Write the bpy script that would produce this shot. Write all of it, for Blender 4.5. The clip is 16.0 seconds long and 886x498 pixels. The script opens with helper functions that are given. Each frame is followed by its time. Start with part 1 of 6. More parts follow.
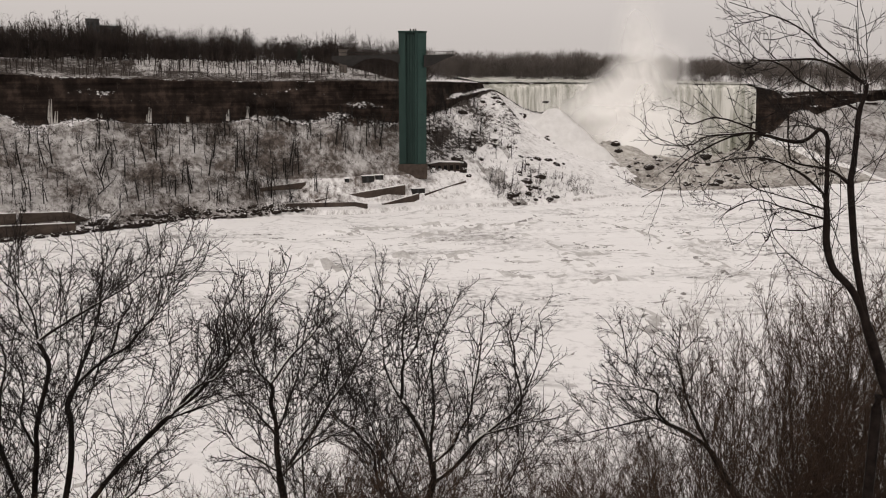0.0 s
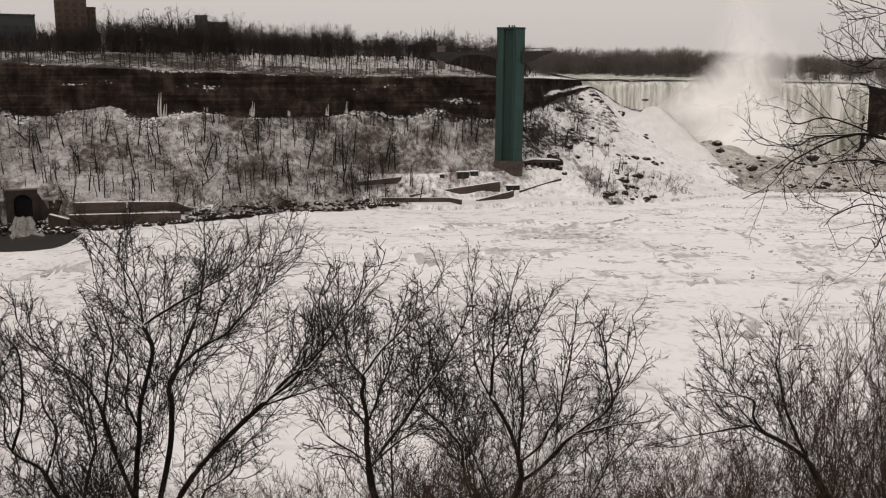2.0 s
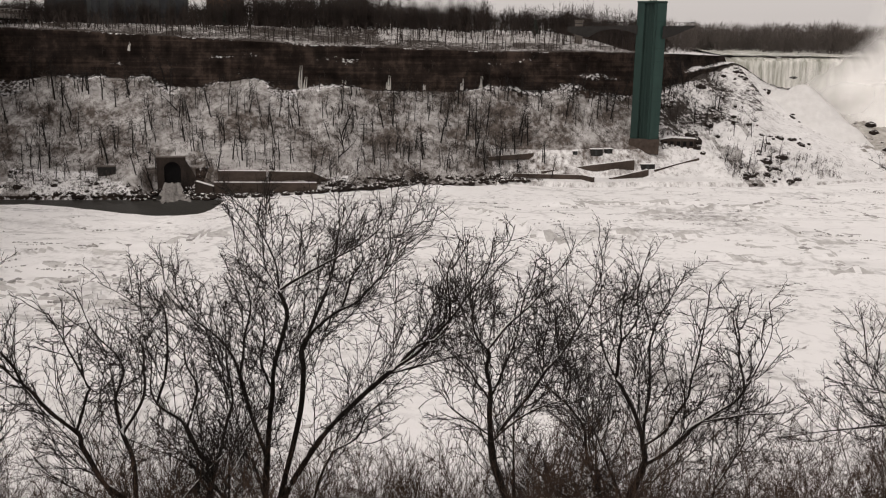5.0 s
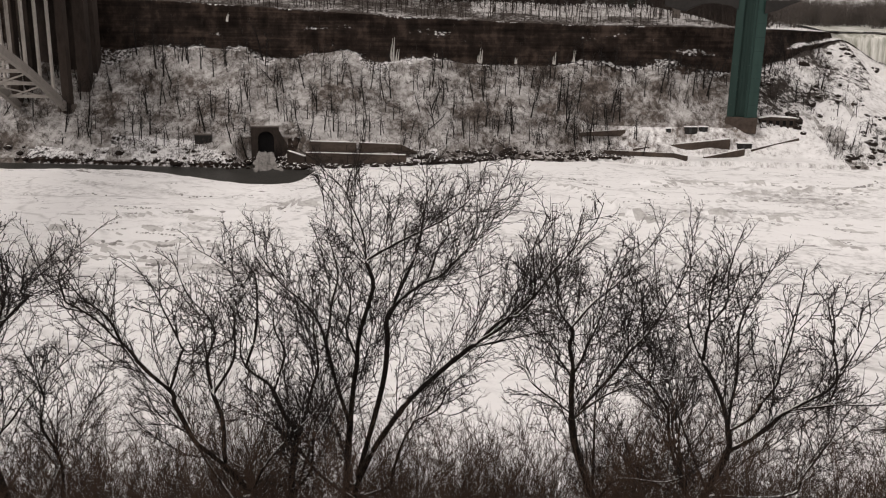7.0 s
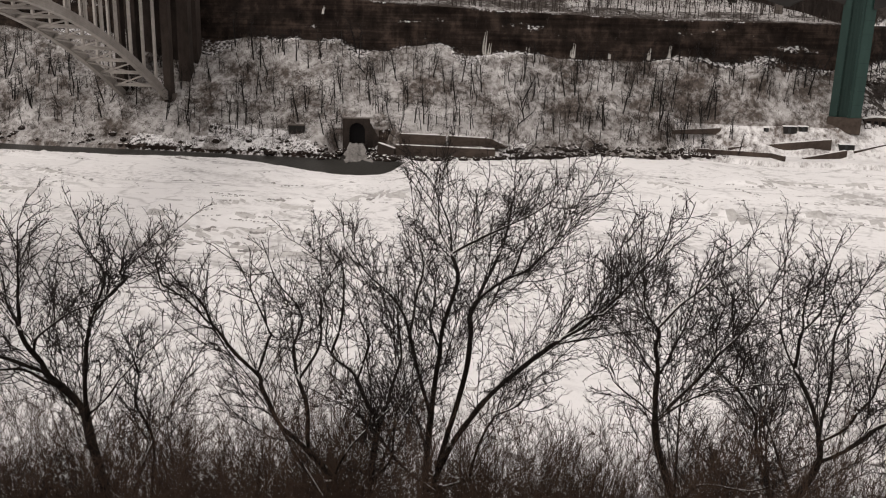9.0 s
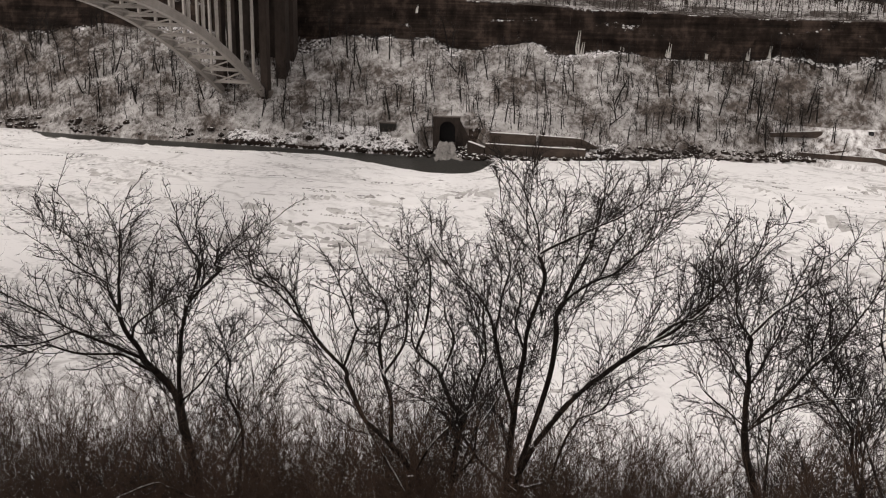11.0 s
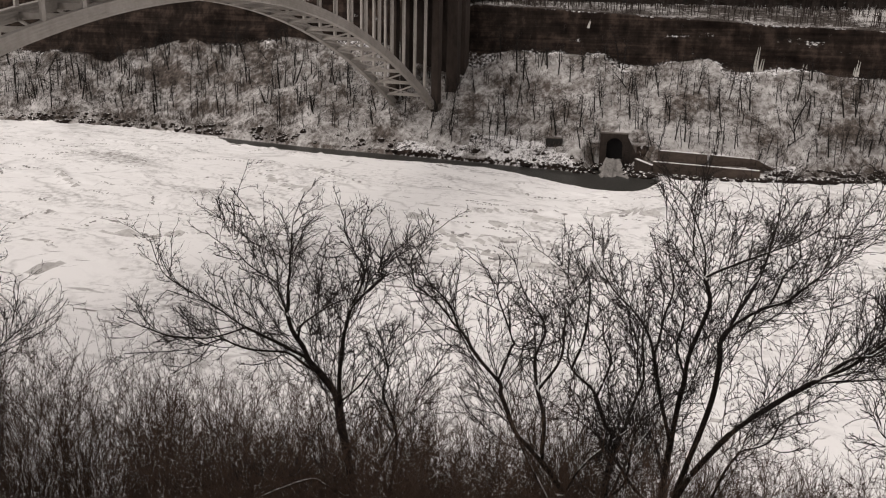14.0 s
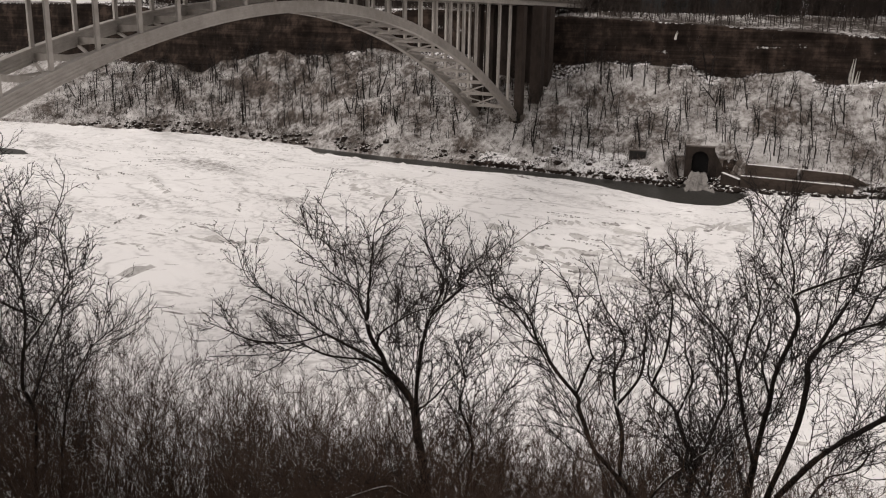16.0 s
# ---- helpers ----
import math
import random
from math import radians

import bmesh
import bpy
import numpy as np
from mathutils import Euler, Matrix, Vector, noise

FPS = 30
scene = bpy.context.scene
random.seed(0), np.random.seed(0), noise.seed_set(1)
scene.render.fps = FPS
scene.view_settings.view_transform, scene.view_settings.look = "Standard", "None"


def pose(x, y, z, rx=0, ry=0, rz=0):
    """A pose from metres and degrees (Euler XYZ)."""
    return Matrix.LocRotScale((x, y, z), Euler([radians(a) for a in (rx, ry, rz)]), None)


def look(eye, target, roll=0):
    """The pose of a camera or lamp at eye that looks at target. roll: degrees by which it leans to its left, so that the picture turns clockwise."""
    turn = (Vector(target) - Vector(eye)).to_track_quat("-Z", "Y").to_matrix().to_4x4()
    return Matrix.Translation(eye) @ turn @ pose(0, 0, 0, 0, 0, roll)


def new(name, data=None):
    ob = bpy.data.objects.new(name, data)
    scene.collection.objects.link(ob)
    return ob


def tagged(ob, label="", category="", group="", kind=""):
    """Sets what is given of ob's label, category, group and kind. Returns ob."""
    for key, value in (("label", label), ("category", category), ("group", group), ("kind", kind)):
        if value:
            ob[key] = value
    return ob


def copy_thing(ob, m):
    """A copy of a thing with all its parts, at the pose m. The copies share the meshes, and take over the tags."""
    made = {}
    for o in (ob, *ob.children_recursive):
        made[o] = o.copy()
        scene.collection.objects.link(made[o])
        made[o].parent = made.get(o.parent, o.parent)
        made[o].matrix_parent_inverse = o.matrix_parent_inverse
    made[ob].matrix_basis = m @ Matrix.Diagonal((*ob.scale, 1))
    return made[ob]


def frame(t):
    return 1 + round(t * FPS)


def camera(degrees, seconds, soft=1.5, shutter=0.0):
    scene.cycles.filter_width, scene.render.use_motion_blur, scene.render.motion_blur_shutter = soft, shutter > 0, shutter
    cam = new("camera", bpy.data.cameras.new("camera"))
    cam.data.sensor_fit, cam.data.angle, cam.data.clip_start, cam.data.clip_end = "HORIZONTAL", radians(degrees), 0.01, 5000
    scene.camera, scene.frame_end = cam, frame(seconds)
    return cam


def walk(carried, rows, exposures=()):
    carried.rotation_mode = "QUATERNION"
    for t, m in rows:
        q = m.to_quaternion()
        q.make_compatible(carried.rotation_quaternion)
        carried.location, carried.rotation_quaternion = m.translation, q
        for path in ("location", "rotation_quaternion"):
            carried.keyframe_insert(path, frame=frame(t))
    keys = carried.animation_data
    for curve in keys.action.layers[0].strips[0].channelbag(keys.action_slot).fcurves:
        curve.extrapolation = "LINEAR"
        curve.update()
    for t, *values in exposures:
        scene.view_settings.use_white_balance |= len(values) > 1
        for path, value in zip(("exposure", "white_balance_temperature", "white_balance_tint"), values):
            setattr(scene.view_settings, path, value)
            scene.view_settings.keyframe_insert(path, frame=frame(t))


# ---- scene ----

# ---------------------------------------------------------------- camera and walk
# The camera turns on one spot at the rim of a gorge, 57 m above a frozen river.
EYE = (0.0, 0.0, 57.0)
cam = camera(52.2, 16.0, soft=1.1)
PATH = [
    (0.0, 78.56, -0.16, 0.17), (0.5, 78.55, -0.19, 1.41), (1.0, 78.50, -0.22, 2.99),
    (1.5, 78.43, -0.34, 4.64), (2.0, 78.31, -0.43, 6.24), (2.5, 78.23, -0.64, 7.79),
    (3.0, 78.17, -0.51, 9.03), (3.5, 77.99, -0.31, 10.28), (4.0, 77.56, -0.29, 11.73),
    (6.5, 75.40, -1.13, 18.95), (7.0, 74.98, -1.03, 20.37), (7.5, 74.78, -0.97, 21.78),
    (8.0, 74.68, -1.12, 23.33), (8.5, 74.56, -1.32, 24.80), (11.0, 74.30, -1.27, 31.80),
    (11.5, 74.08, -1.59, 33.90), (12.0, 73.93, -1.53, 35.90), (12.5, 74.08, -1.43, 37.79),
    (13.0, 74.32, -1.14, 39.61), (13.5, 74.67, -1.26, 41.01), (14.0, 74.97, -1.23, 42.30),
    (14.5, 75.02, -1.26, 43.74), (15.0, 75.04, -1.30, 45.11), (15.5, 75.24, -1.35, 46.40),
    (16.0, 75.56, -1.05, 47.47),
]
EXPOSURE = 0.21
walk(cam, [(t, pose(*EYE, rx, ry, rz)) for t, rx, ry, rz in PATH],
     exposures=[(0.0, EXPOSURE + 0.02, 6900, 14), (4.0, EXPOSURE + 0.05, 6880, 14), (8.0, EXPOSURE + 0.17, 6860, 14), (16.0, EXPOSURE + 0.2, 6880, 14)])

# ---------------------------------------------------------------- world and sun (overcast winter day)
world = bpy.data.worlds.new("overcast_sky")
scene.world = world
world.use_nodes = True
wn = world.node_tree.nodes
wl = world.node_tree.links
wn.clear()
sky = wn.new("ShaderNodeTexSky")
sky.sky_type = "NISHITA"
sky.sun_disc = False
sky.sun_elevation = radians(38)
sky.sun_rotation = radians(200)
sky.air_density = 1.0
sky.dust_density = 6.0
sky.altitude = 150
grey = wn.new("ShaderNodeHueSaturation")
grey.inputs["Saturation"].default_value = 0.10
cloud = wn.new("ShaderNodeMix")
cloud.data_type = "RGBA"
cloud.inputs["Factor"].default_value = 0.72
cloud.inputs["B"].default_value = (5.9, 5.72, 5.63, 1)
back = wn.new("ShaderNodeBackground")
back.inputs["Strength"].default_value = 0.105
wout = wn.new("ShaderNodeOutputWorld")
wl.new(sky.outputs["Color"], grey.inputs["Color"])
wl.new(grey.outputs["Color"], cloud.inputs["A"])
wl.new(cloud.outputs["Result"], back.inputs["Color"])
wl.new(back.outputs["Background"], wout.inputs["Surface"])

sun_data = bpy.data.lights.new("sun", "SUN")
sun_data.energy = 0.66
sun_data.angle = radians(25)
sun_data.color = (1.0, 0.97, 0.93)
sun = new("sun", sun_data)
sun.matrix_world = look((0, 0, 0), (0.35, 0.62, -0.75))


# ---------------------------------------------------------------- helpers
def rng_of(seed):
    return np.random.default_rng(seed)


def mesh_np(name, verts, faces, smooth=False):
    """A mesh from arrays: faces is one array of quads or triangles, or a list of such arrays."""
    me = bpy.data.meshes.new(name)
    groups = faces if isinstance(faces, list) else [faces]
    groups = [np.asarray(g, dtype=np.int32) for g in groups if len(g)]
    loops = np.concatenate([g.ravel() for g in groups])
    counts = np.concatenate([np.full(len(g), g.shape[1], dtype=np.int32) for g in groups])
    starts = np.concatenate([[0], np.cumsum(counts)[:-1]]).astype(np.int32)
    verts = np.asarray(verts, dtype=np.float32)
    me.vertices.add(len(verts))
    me.vertices.foreach_set("co", verts.ravel())
    me.loops.add(len(loops))
    me.loops.foreach_set("vertex_index", loops)
    me.polygons.add(len(counts))
    me.polygons.foreach_set("loop_start", starts)
    me.polygons.foreach_set("use_smooth", np.full(len(counts), smooth, dtype=bool))
    me.update(calc_edges=True)
    me.validate()
    return me


def put(name, me, material, parent=None, label=""):
    ob = new(name, me)
    if material and not me.materials:
        me.materials.append(material)
    if parent:
        ob.parent = parent
    if label:
        ob["label"] = label
    return ob


def part(name, bm, material, parent, label=""):
    me = bpy.data.meshes.new(name)
    bm.to_mesh(me)
    bm.free()
    return put(name, me, material, parent, label)


def thing(name, at, label, category, group="", kind=""):
    ob = new(name)
    ob.empty_display_size = 0.5
    ob.matrix_world = at if isinstance(at, Matrix) else Matrix.Translation(at)
    return tagged(ob, label, category, group, kind)


def add_box(bm, lo, hi, m=None):
    made = bmesh.ops.create_cube(bm, size=1.0)["verts"]
    lo, hi = Vector(lo), Vector(hi)
    for v in made:
        v.co = Vector([lo[i] + (v.co[i] + 0.5) * (hi[i] - lo[i]) for i in range(3)])
        if m:
            v.co = m @ v.co
    return made


def box_bm(lo, hi, bevel=0.0, m=None):
    bm = bmesh.new()
    add_box(bm, lo, hi)
    if bevel:
        bmesh.ops.bevel(bm, geom=bm.edges[:], offset=bevel, segments=1, affect="EDGES")
    if m:
        bm.transform(m)
    return bm


def beam_bm(a, b, w, h):
    """A straight bar from a to b, w wide and h deep."""
    a, b = Vector(a), Vector(b)
    d = b - a
    up = Vector((0, 0, 1)) if abs(d.normalized().z) < 0.95 else Vector((1, 0, 0))
    x = d.cross(up).normalized()
    y = x.cross(d).normalized()
    m = Matrix((x, d.normalized(), y)).transposed().to_4x4()
    m.translation = a
    bm = bmesh.new()
    add_box(bm, (-w / 2, 0, -h / 2), (w / 2, d.length, h / 2), m)
    return bm


def smooth_noise(x, y, scale, seed=0):
    """Value noise on arrays, -1 to 1."""
    x = np.asarray(x, float) / scale + seed * 17.31
    y = np.asarray(y, float) / scale - seed * 9.17
    xi, yi = np.floor(x).astype(np.int64), np.floor(y).astype(np.int64)
    fx, fy = x - xi, y - yi
    fx, fy = fx * fx * (3 - 2 * fx), fy * fy * (3 - 2 * fy)

    def h(a, b):
        n = (a * 374761393 + b * 668265263 + seed * 1442695041) & 0xFFFFFFFF
        n = ((n ^ (n >> 13)) * 1274126177) & 0xFFFFFFFF
        return ((n ^ (n >> 16)) & 0xFFFF) / 32767.5 - 1
    top = h(xi, yi) * (1 - fx) + h(xi + 1, yi) * fx
    bot = h(xi, yi + 1) * (1 - fx) + h(xi + 1, yi + 1) * fx
    return top * (1 - fy) + bot * fy


def fractal(x, y, scale, seed=0, octaves=4, rough=0.5):
    total, amp = 0.0, 1.0
    for o in range(octaves):
        total = total + amp * smooth_noise(x, y, scale / 2 ** o, seed + o)
        amp *= rough
    return total


# ---------------------------------------------------------------- materials
def material(name):
    m = bpy.data.materials.new(name)
    m.use_nodes = True
    nt = m.node_tree
    return m, nt, nt.nodes["Principled BSDF"]


def nz(nt, scale, detail=5.0, rough=0.6, coords=None, kind="ShaderNodeTexNoise", distortion=0.0):
    n = nt.nodes.new(kind)
    n.inputs["Scale"].default_value = scale
    if kind == "ShaderNodeTexNoise":
        n.inputs["Detail"].default_value = detail
        n.inputs["Roughness"].default_value = rough
        n.inputs["Distortion"].default_value = distortion
    if coords:
        nt.links.new(coords, n.inputs["Vector"])
    return n


def object_coords(nt, scale=(1, 1, 1), rotation=(0, 0, 0)):
    t = nt.nodes.new("ShaderNodeTexCoord")
    mp = nt.nodes.new("ShaderNodeMapping")
    mp.inputs["Scale"].default_value = scale
    mp.inputs["Rotation"].default_value = rotation
    nt.links.new(t.outputs["Object"], mp.inputs["Vector"])
    return mp.outputs["Vector"]


def turned_coords(nt, turn, scale):
    """Object coordinates turned about the vertical, then stretched."""
    n = nt.nodes.new("ShaderNodeMapping")
    nt.links.new(object_coords(nt, (1, 1, 1), (0, 0, radians(turn))), n.inputs["Vector"])
    n.inputs["Scale"].default_value = scale
    return n.outputs["Vector"]


def ramp(nt, source, stops):
    r = nt.nodes.new("ShaderNodeValToRGB")
    el = r.color_ramp.elements
    while len(el) < len(stops):
        el.new(0.5)
    for e, (p, c) in zip(el, stops):
        e.position = p
        e.color = (*c, 1) if len(c) == 3 else c
    nt.links.new(source, r.inputs["Fac"])
    return r.outputs["Color"]


def mixc(nt, fac, a, b, mode="MIX"):
    n = nt.nodes.new("ShaderNodeMix")
    n.data_type = "RGBA"
    n.blend_type = mode
    for key, v in (("Factor", fac), ("A", a), ("B", b)):
        if isinstance(v, (int, float)):
            n.inputs[key].default_value = v
        elif isinstance(v, tuple):
            n.inputs[key].default_value = (*v, 1)
        else:
            nt.links.new(v, n.inputs[key])
    return n.outputs["Result"]


def maths(nt, op, a, b=None, clamp=False):
    n = nt.nodes.new("ShaderNodeMath")
    n.operation = op
    n.use_clamp = clamp
    for i, v in enumerate((a, b)):
        if v is None:
            continue
        if isinstance(v, (int, float)):
            n.inputs[i].default_value = v
        else:
            nt.links.new(v, n.inputs[i])
    return n.outputs["Value"]


def bump(nt, bsdf, height, strength, distance):
    b = nt.nodes.new("ShaderNodeBump")
    b.inputs["Strength"].default_value = strength
    b.inputs["Distance"].default_value = distance
    nt.links.new(height, b.inputs["Height"])
    nt.links.new(b.outputs["Normal"], bsdf.inputs["Normal"])


def normal_z(nt):
    g = nt.nodes.new("ShaderNodeNewGeometry")
    x = nt.nodes.new("ShaderNodeSeparateXYZ")
    nt.links.new(g.outputs["Normal"], x.inputs["Vector"])
    return x.outputs["Z"]


SNOW = (0.80, 0.79, 0.785)


def snow_ground_material(name, low, high, dull, clean, broad=0.3, grain=1.0, bare=1.0):
    """Snow over brush, soil and rock: steep faces are bare."""
    m, nt, b = material(name)
    co = object_coords(nt)
    soil = ramp(nt, nz(nt, 0.6, 6, coords=co).outputs["Fac"],
                [(0.3, (0.05 * bare, 0.04 * bare, 0.034 * bare)), (0.52, (0.13 * bare, 0.108 * bare, 0.094 * bare)), (0.72, (0.24 * bare, 0.205 * bare, 0.185 * bare))])
    big = nz(nt, 0.06, 5, 0.6, co).outputs["Fac"]
    fine = nz(nt, 0.5, 7, 0.75, object_coords(nt, (1, 1, 0.55))).outputs["Fac"]
    cover = maths(nt, "ADD", maths(nt, "MULTIPLY", big, broad), maths(nt, "MULTIPLY", fine, grain))
    steep = maths(nt, "MULTIPLY", maths(nt, "SUBTRACT", normal_z(nt), 0.72), 0.5)
    cover = maths(nt, "ADD", cover, steep)
    mask = ramp(nt, cover, [(low, (0, 0, 0)), (high, (1, 1, 1))])
    snow = ramp(nt, nz(nt, 0.25, 5, coords=co).outputs["Fac"], [(0.3, dull), (0.65, clean)])
    nt.links.new(mixc(nt, mask, soil, snow), b.inputs["Base Color"])
    b.inputs["Roughness"].default_value = 0.9
    b.inputs["Specular IOR Level"].default_value = 0.15
    bump(nt, b, fine, 0.7, 0.6)
    return m


def cliff_material():
    """Dark wet shale and dolomite in level beds, with a little snow on the ledges."""
    m, nt, b = material("bedded_rock")
    co = object_coords(nt)
    beds = nz(nt, 1.0, 4, 0.6, object_coords(nt, (0.02, 0.02, 0.9))).outputs["Fac"]
    blotch = nz(nt, 0.12, 6, 0.65, co).outputs["Fac"]
    streak = nz(nt, 1.0, 4, 0.6, object_coords(nt, (0.5, 0.5, 0.06))).outputs["Fac"]
    tone = maths(nt, "ADD", maths(nt, "MULTIPLY", beds, 0.32), maths(nt, "MULTIPLY", blotch, 0.68))
    tone = maths(nt, "ADD", maths(nt, "MULTIPLY", tone, 0.8), maths(nt, "MULTIPLY", streak, 0.2))
    rock = ramp(nt, tone, [(0.40, (0.006, 0.0043, 0.0035)), (0.5, (0.017, 0.0120, 0.0096)), (0.61, (0.052, 0.037, 0.0295))])
    ledge = maths(nt, "ADD", maths(nt, "MULTIPLY", normal_z(nt), 1.0), maths(nt, "MULTIPLY", nz(nt, 0.8, 5, coords=co).outputs["Fac"], 0.9))
    mask = ramp(nt, maths(nt, "MULTIPLY", ledge, 0.6), [(0.70, (0, 0, 0)), (0.80, (1, 1, 1))])
    nt.links.new(mixc(nt, mask, rock, (0.7, 0.69, 0.69)), b.inputs["Base Color"])
    b.inputs["Roughness"].default_value = 0.9
    b.inputs["Specular IOR Level"].default_value = 0.08
    bump(nt, b, tone, 0.9, 1.2)
    return m


def river_snow_material():
    """Wind-packed snow on river ice: drifts, grey refrozen slush, fine cracks that also carry painted drift shade."""
    m, nt, b = material("river_snow")
    flow = object_coords(nt, (0.35, 1.0, 1.0), (0, 0, radians(-12)))
    co = object_coords(nt)
    drift = nz(nt, 0.05, 6, 0.62, flow, distortion=0.4).outputs["Fac"]
    rubble = nz(nt, 0.42, 6, 0.7, co).outputs["Fac"]
    field = nz(nt, 0.013, 4, 0.5, co).outputs["Fac"]
    slush = ramp(nt, maths(nt, "ADD", maths(nt, "MULTIPLY", rubble, 0.6), maths(nt, "MULTIPLY", drift, 0.6)),
                 [(0.44, (0.30, 0.285, 0.275)), (0.52, (0.60, 0.59, 0.585)), (0.60, SNOW)])
    packed = ramp(nt, drift, [(0.3, (0.64, 0.63, 0.625)), (0.45, SNOW)])
    zone = ramp(nt, field, [(0.38, (0, 0, 0)), (0.50, (1, 1, 1))])
    base = mixc(nt, zone, packed, slush)
    warp = nz(nt, 0.06, 3, 0.5, co)
    bend = nt.nodes.new("ShaderNodeVectorMath")
    bend.operation = "MULTIPLY_ADD"
    bend.inputs[1].default_value = (14, 14, 0)
    nt.links.new(warp.outputs["Color"], bend.inputs[0])
    nt.links.new(object_coords(nt, (0.55, 1.0, 1.0), (0, 0, radians(-20))), bend.inputs[2])
    # short dark leads and slush patches, most of them along the flow
    leads = None
    for turn, squeeze, fine, edge in ((-22, 0.22, 0.30, 0.645), (12, 0.3, 0.22, 0.665), (-60, 0.3, 0.30, 0.67)):
        dash = nz(nt, fine, 5, 0.6, turned_coords(nt, turn, (squeeze, 1, 1))).outputs["Fac"]
        patch = ramp(nt, nz(nt, 0.02, 3, 0.5, turned_coords(nt, turn * 2, (1, 1.7, 1))).outputs["Fac"], [(0.45, (0, 0, 0)), (0.55, (1, 1, 1))])
        one = maths(nt, "MULTIPLY", ramp(nt, dash, [(edge, (0, 0, 0)), (edge + 0.035, (1, 1, 1))]), patch)
        leads = one if leads is None else maths(nt, "MAXIMUM", leads, one)
    base = mixc(nt, maths(nt, "MULTIPLY", leads, 0.95, True), base, (0.22, 0.205, 0.195))
    # crack lines, broadened and darkened to paint in the shade of drifts and ridges
    marks = None
    for cell, width in ((0.024, 0.02), (0.06, 0.026)):
        vo = nt.nodes.new("ShaderNodeTexVoronoi")
        vo.feature = "DISTANCE_TO_EDGE"
        vo.inputs["Scale"].default_value = cell
        nt.links.new(bend.outputs["Vector"], vo.inputs["Vector"])
        thin = ramp(nt, vo.outputs["Distance"], [(0.0, (1, 1, 1)), (width, (0, 0, 0))])
        broken = ramp(nt, nz(nt, cell * 2.2, 4, 0.6, co).outputs["Fac"], [(0.44, (0, 0, 0)), (0.56, (1, 1, 1))])
        one = maths(nt, "MULTIPLY", maths(nt, "MULTIPLY", thin, broken), maths(nt, "ADD", rubble, 0.2))
        marks = one if marks is None else maths(nt, "MAXIMUM", marks, one)
    nt.links.new(mixc(nt, maths(nt, "MULTIPLY", marks, 0.55, True), base, (0.19, 0.18, 0.172)), b.inputs["Base Color"])
    b.inputs["Roughness"].default_value = 0.85
    b.inputs["Specular IOR Level"].default_value = 0.2
    bump(nt, b, maths(nt, "ADD", rubble, drift), 0.45, 0.5)
    return m


def plain_material(name, dark, light, scale, rough=0.8, metal=0.0, bumps=0.2, distance=0.05, stretch=(1, 1, 1)):
    m, nt, b = material(name)
    co = object_coords(nt, stretch)
    n1 = nz(nt, scale, 6, 0.65, co).outputs["Fac"]
    n2 = nz(nt, scale * 0.13, 4, 0.55, co).outputs["Fac"]
    tone = maths(nt, "ADD", maths(nt, "MULTIPLY", n1, 0.5), maths(nt, "MULTIPLY", n2, 0.5))
    nt.links.new(ramp(nt, tone, [(0.36, dark), (0.64, light)]), b.inputs["Base Color"])
    b.inputs["Roughness"].default_value = rough
    b.inputs["Metallic"].default_value = metal
    b.inputs["Specular IOR Level"].default_value = 0.25
    if bumps:
        bump(nt, b, n1, bumps, distance)
    return m


def snowy_bark_material(name, dark, light, level=0.78):
    """Bark with snow lying on the upper sides."""
    m, nt, b = material(name)
    co = object_coords(nt)
    n1 = nz(nt, 7, 6, 0.7, co).outputs["Fac"]
    n2 = nz(nt, 1.1, 4, 0.6, co).outputs["Fac"]
    bark = ramp(nt, n1, [(0.35, dark), (0.7, light)])
    lie = maths(nt, "ADD", normal_z(nt), maths(nt, "MULTIPLY", maths(nt, "SUBTRACT", n2, 0.5), 1.5))
    mask = ramp(nt, lie, [(level, (0, 0, 0)), (min(level + 0.1, 0.999), (1, 1, 1))])
    nt.links.new(mixc(nt, mask, bark, (0.72, 0.71, 0.70)), b.inputs["Base Color"])
    b.inputs["Roughness"].default_value = 0.9
    b.inputs["Specular IOR Level"].default_value = 0.1
    bump(nt, b, n1, 0.5, 0.02)
    return m


def falls_material():
    """Falling white water: long vertical strands, greenish where it is thin."""
    m, nt, b = material("falling_water")
    strand = nz(nt, 1.0, 5, 0.65, object_coords(nt, (0.45, 0.45, 0.025))).outputs["Fac"]
    broad = nz(nt, 1.0, 3, 0.5, object_coords(nt, (0.07, 0.07, 0.02))).outputs["Fac"]
    tone = maths(nt, "ADD", maths(nt, "MULTIPLY", strand, 0.6), maths(nt, "MULTIPLY", broad, 0.5))
    nt.links.new(ramp(nt, tone, [(0.40, (0.12, 0.125, 0.09)), (0.52, (0.34, 0.34, 0.295)), (0.64, (0.66, 0.65, 0.61))]),
                 b.inputs["Base Color"])
    b.inputs["Roughness"].default_value = 0.6
    bump(nt, b, strand, 0.6, 0.5)
    return m


def water_material():
    m, nt, b = material("dark_water")
    n = nz(nt, 0.8, 4, 0.6, object_coords(nt)).outputs["Fac"]
    nt.links.new(ramp(nt, n, [(0.3, (0.02, 0.02, 0.018)), (0.7, (0.05, 0.048, 0.043))]), b.inputs["Base Color"])
    b.inputs["Roughness"].default_value = 0.35
    b.inputs["Specular IOR Level"].default_value = 0.06
    bump(nt, b, n, 0.5, 0.15)
    return m


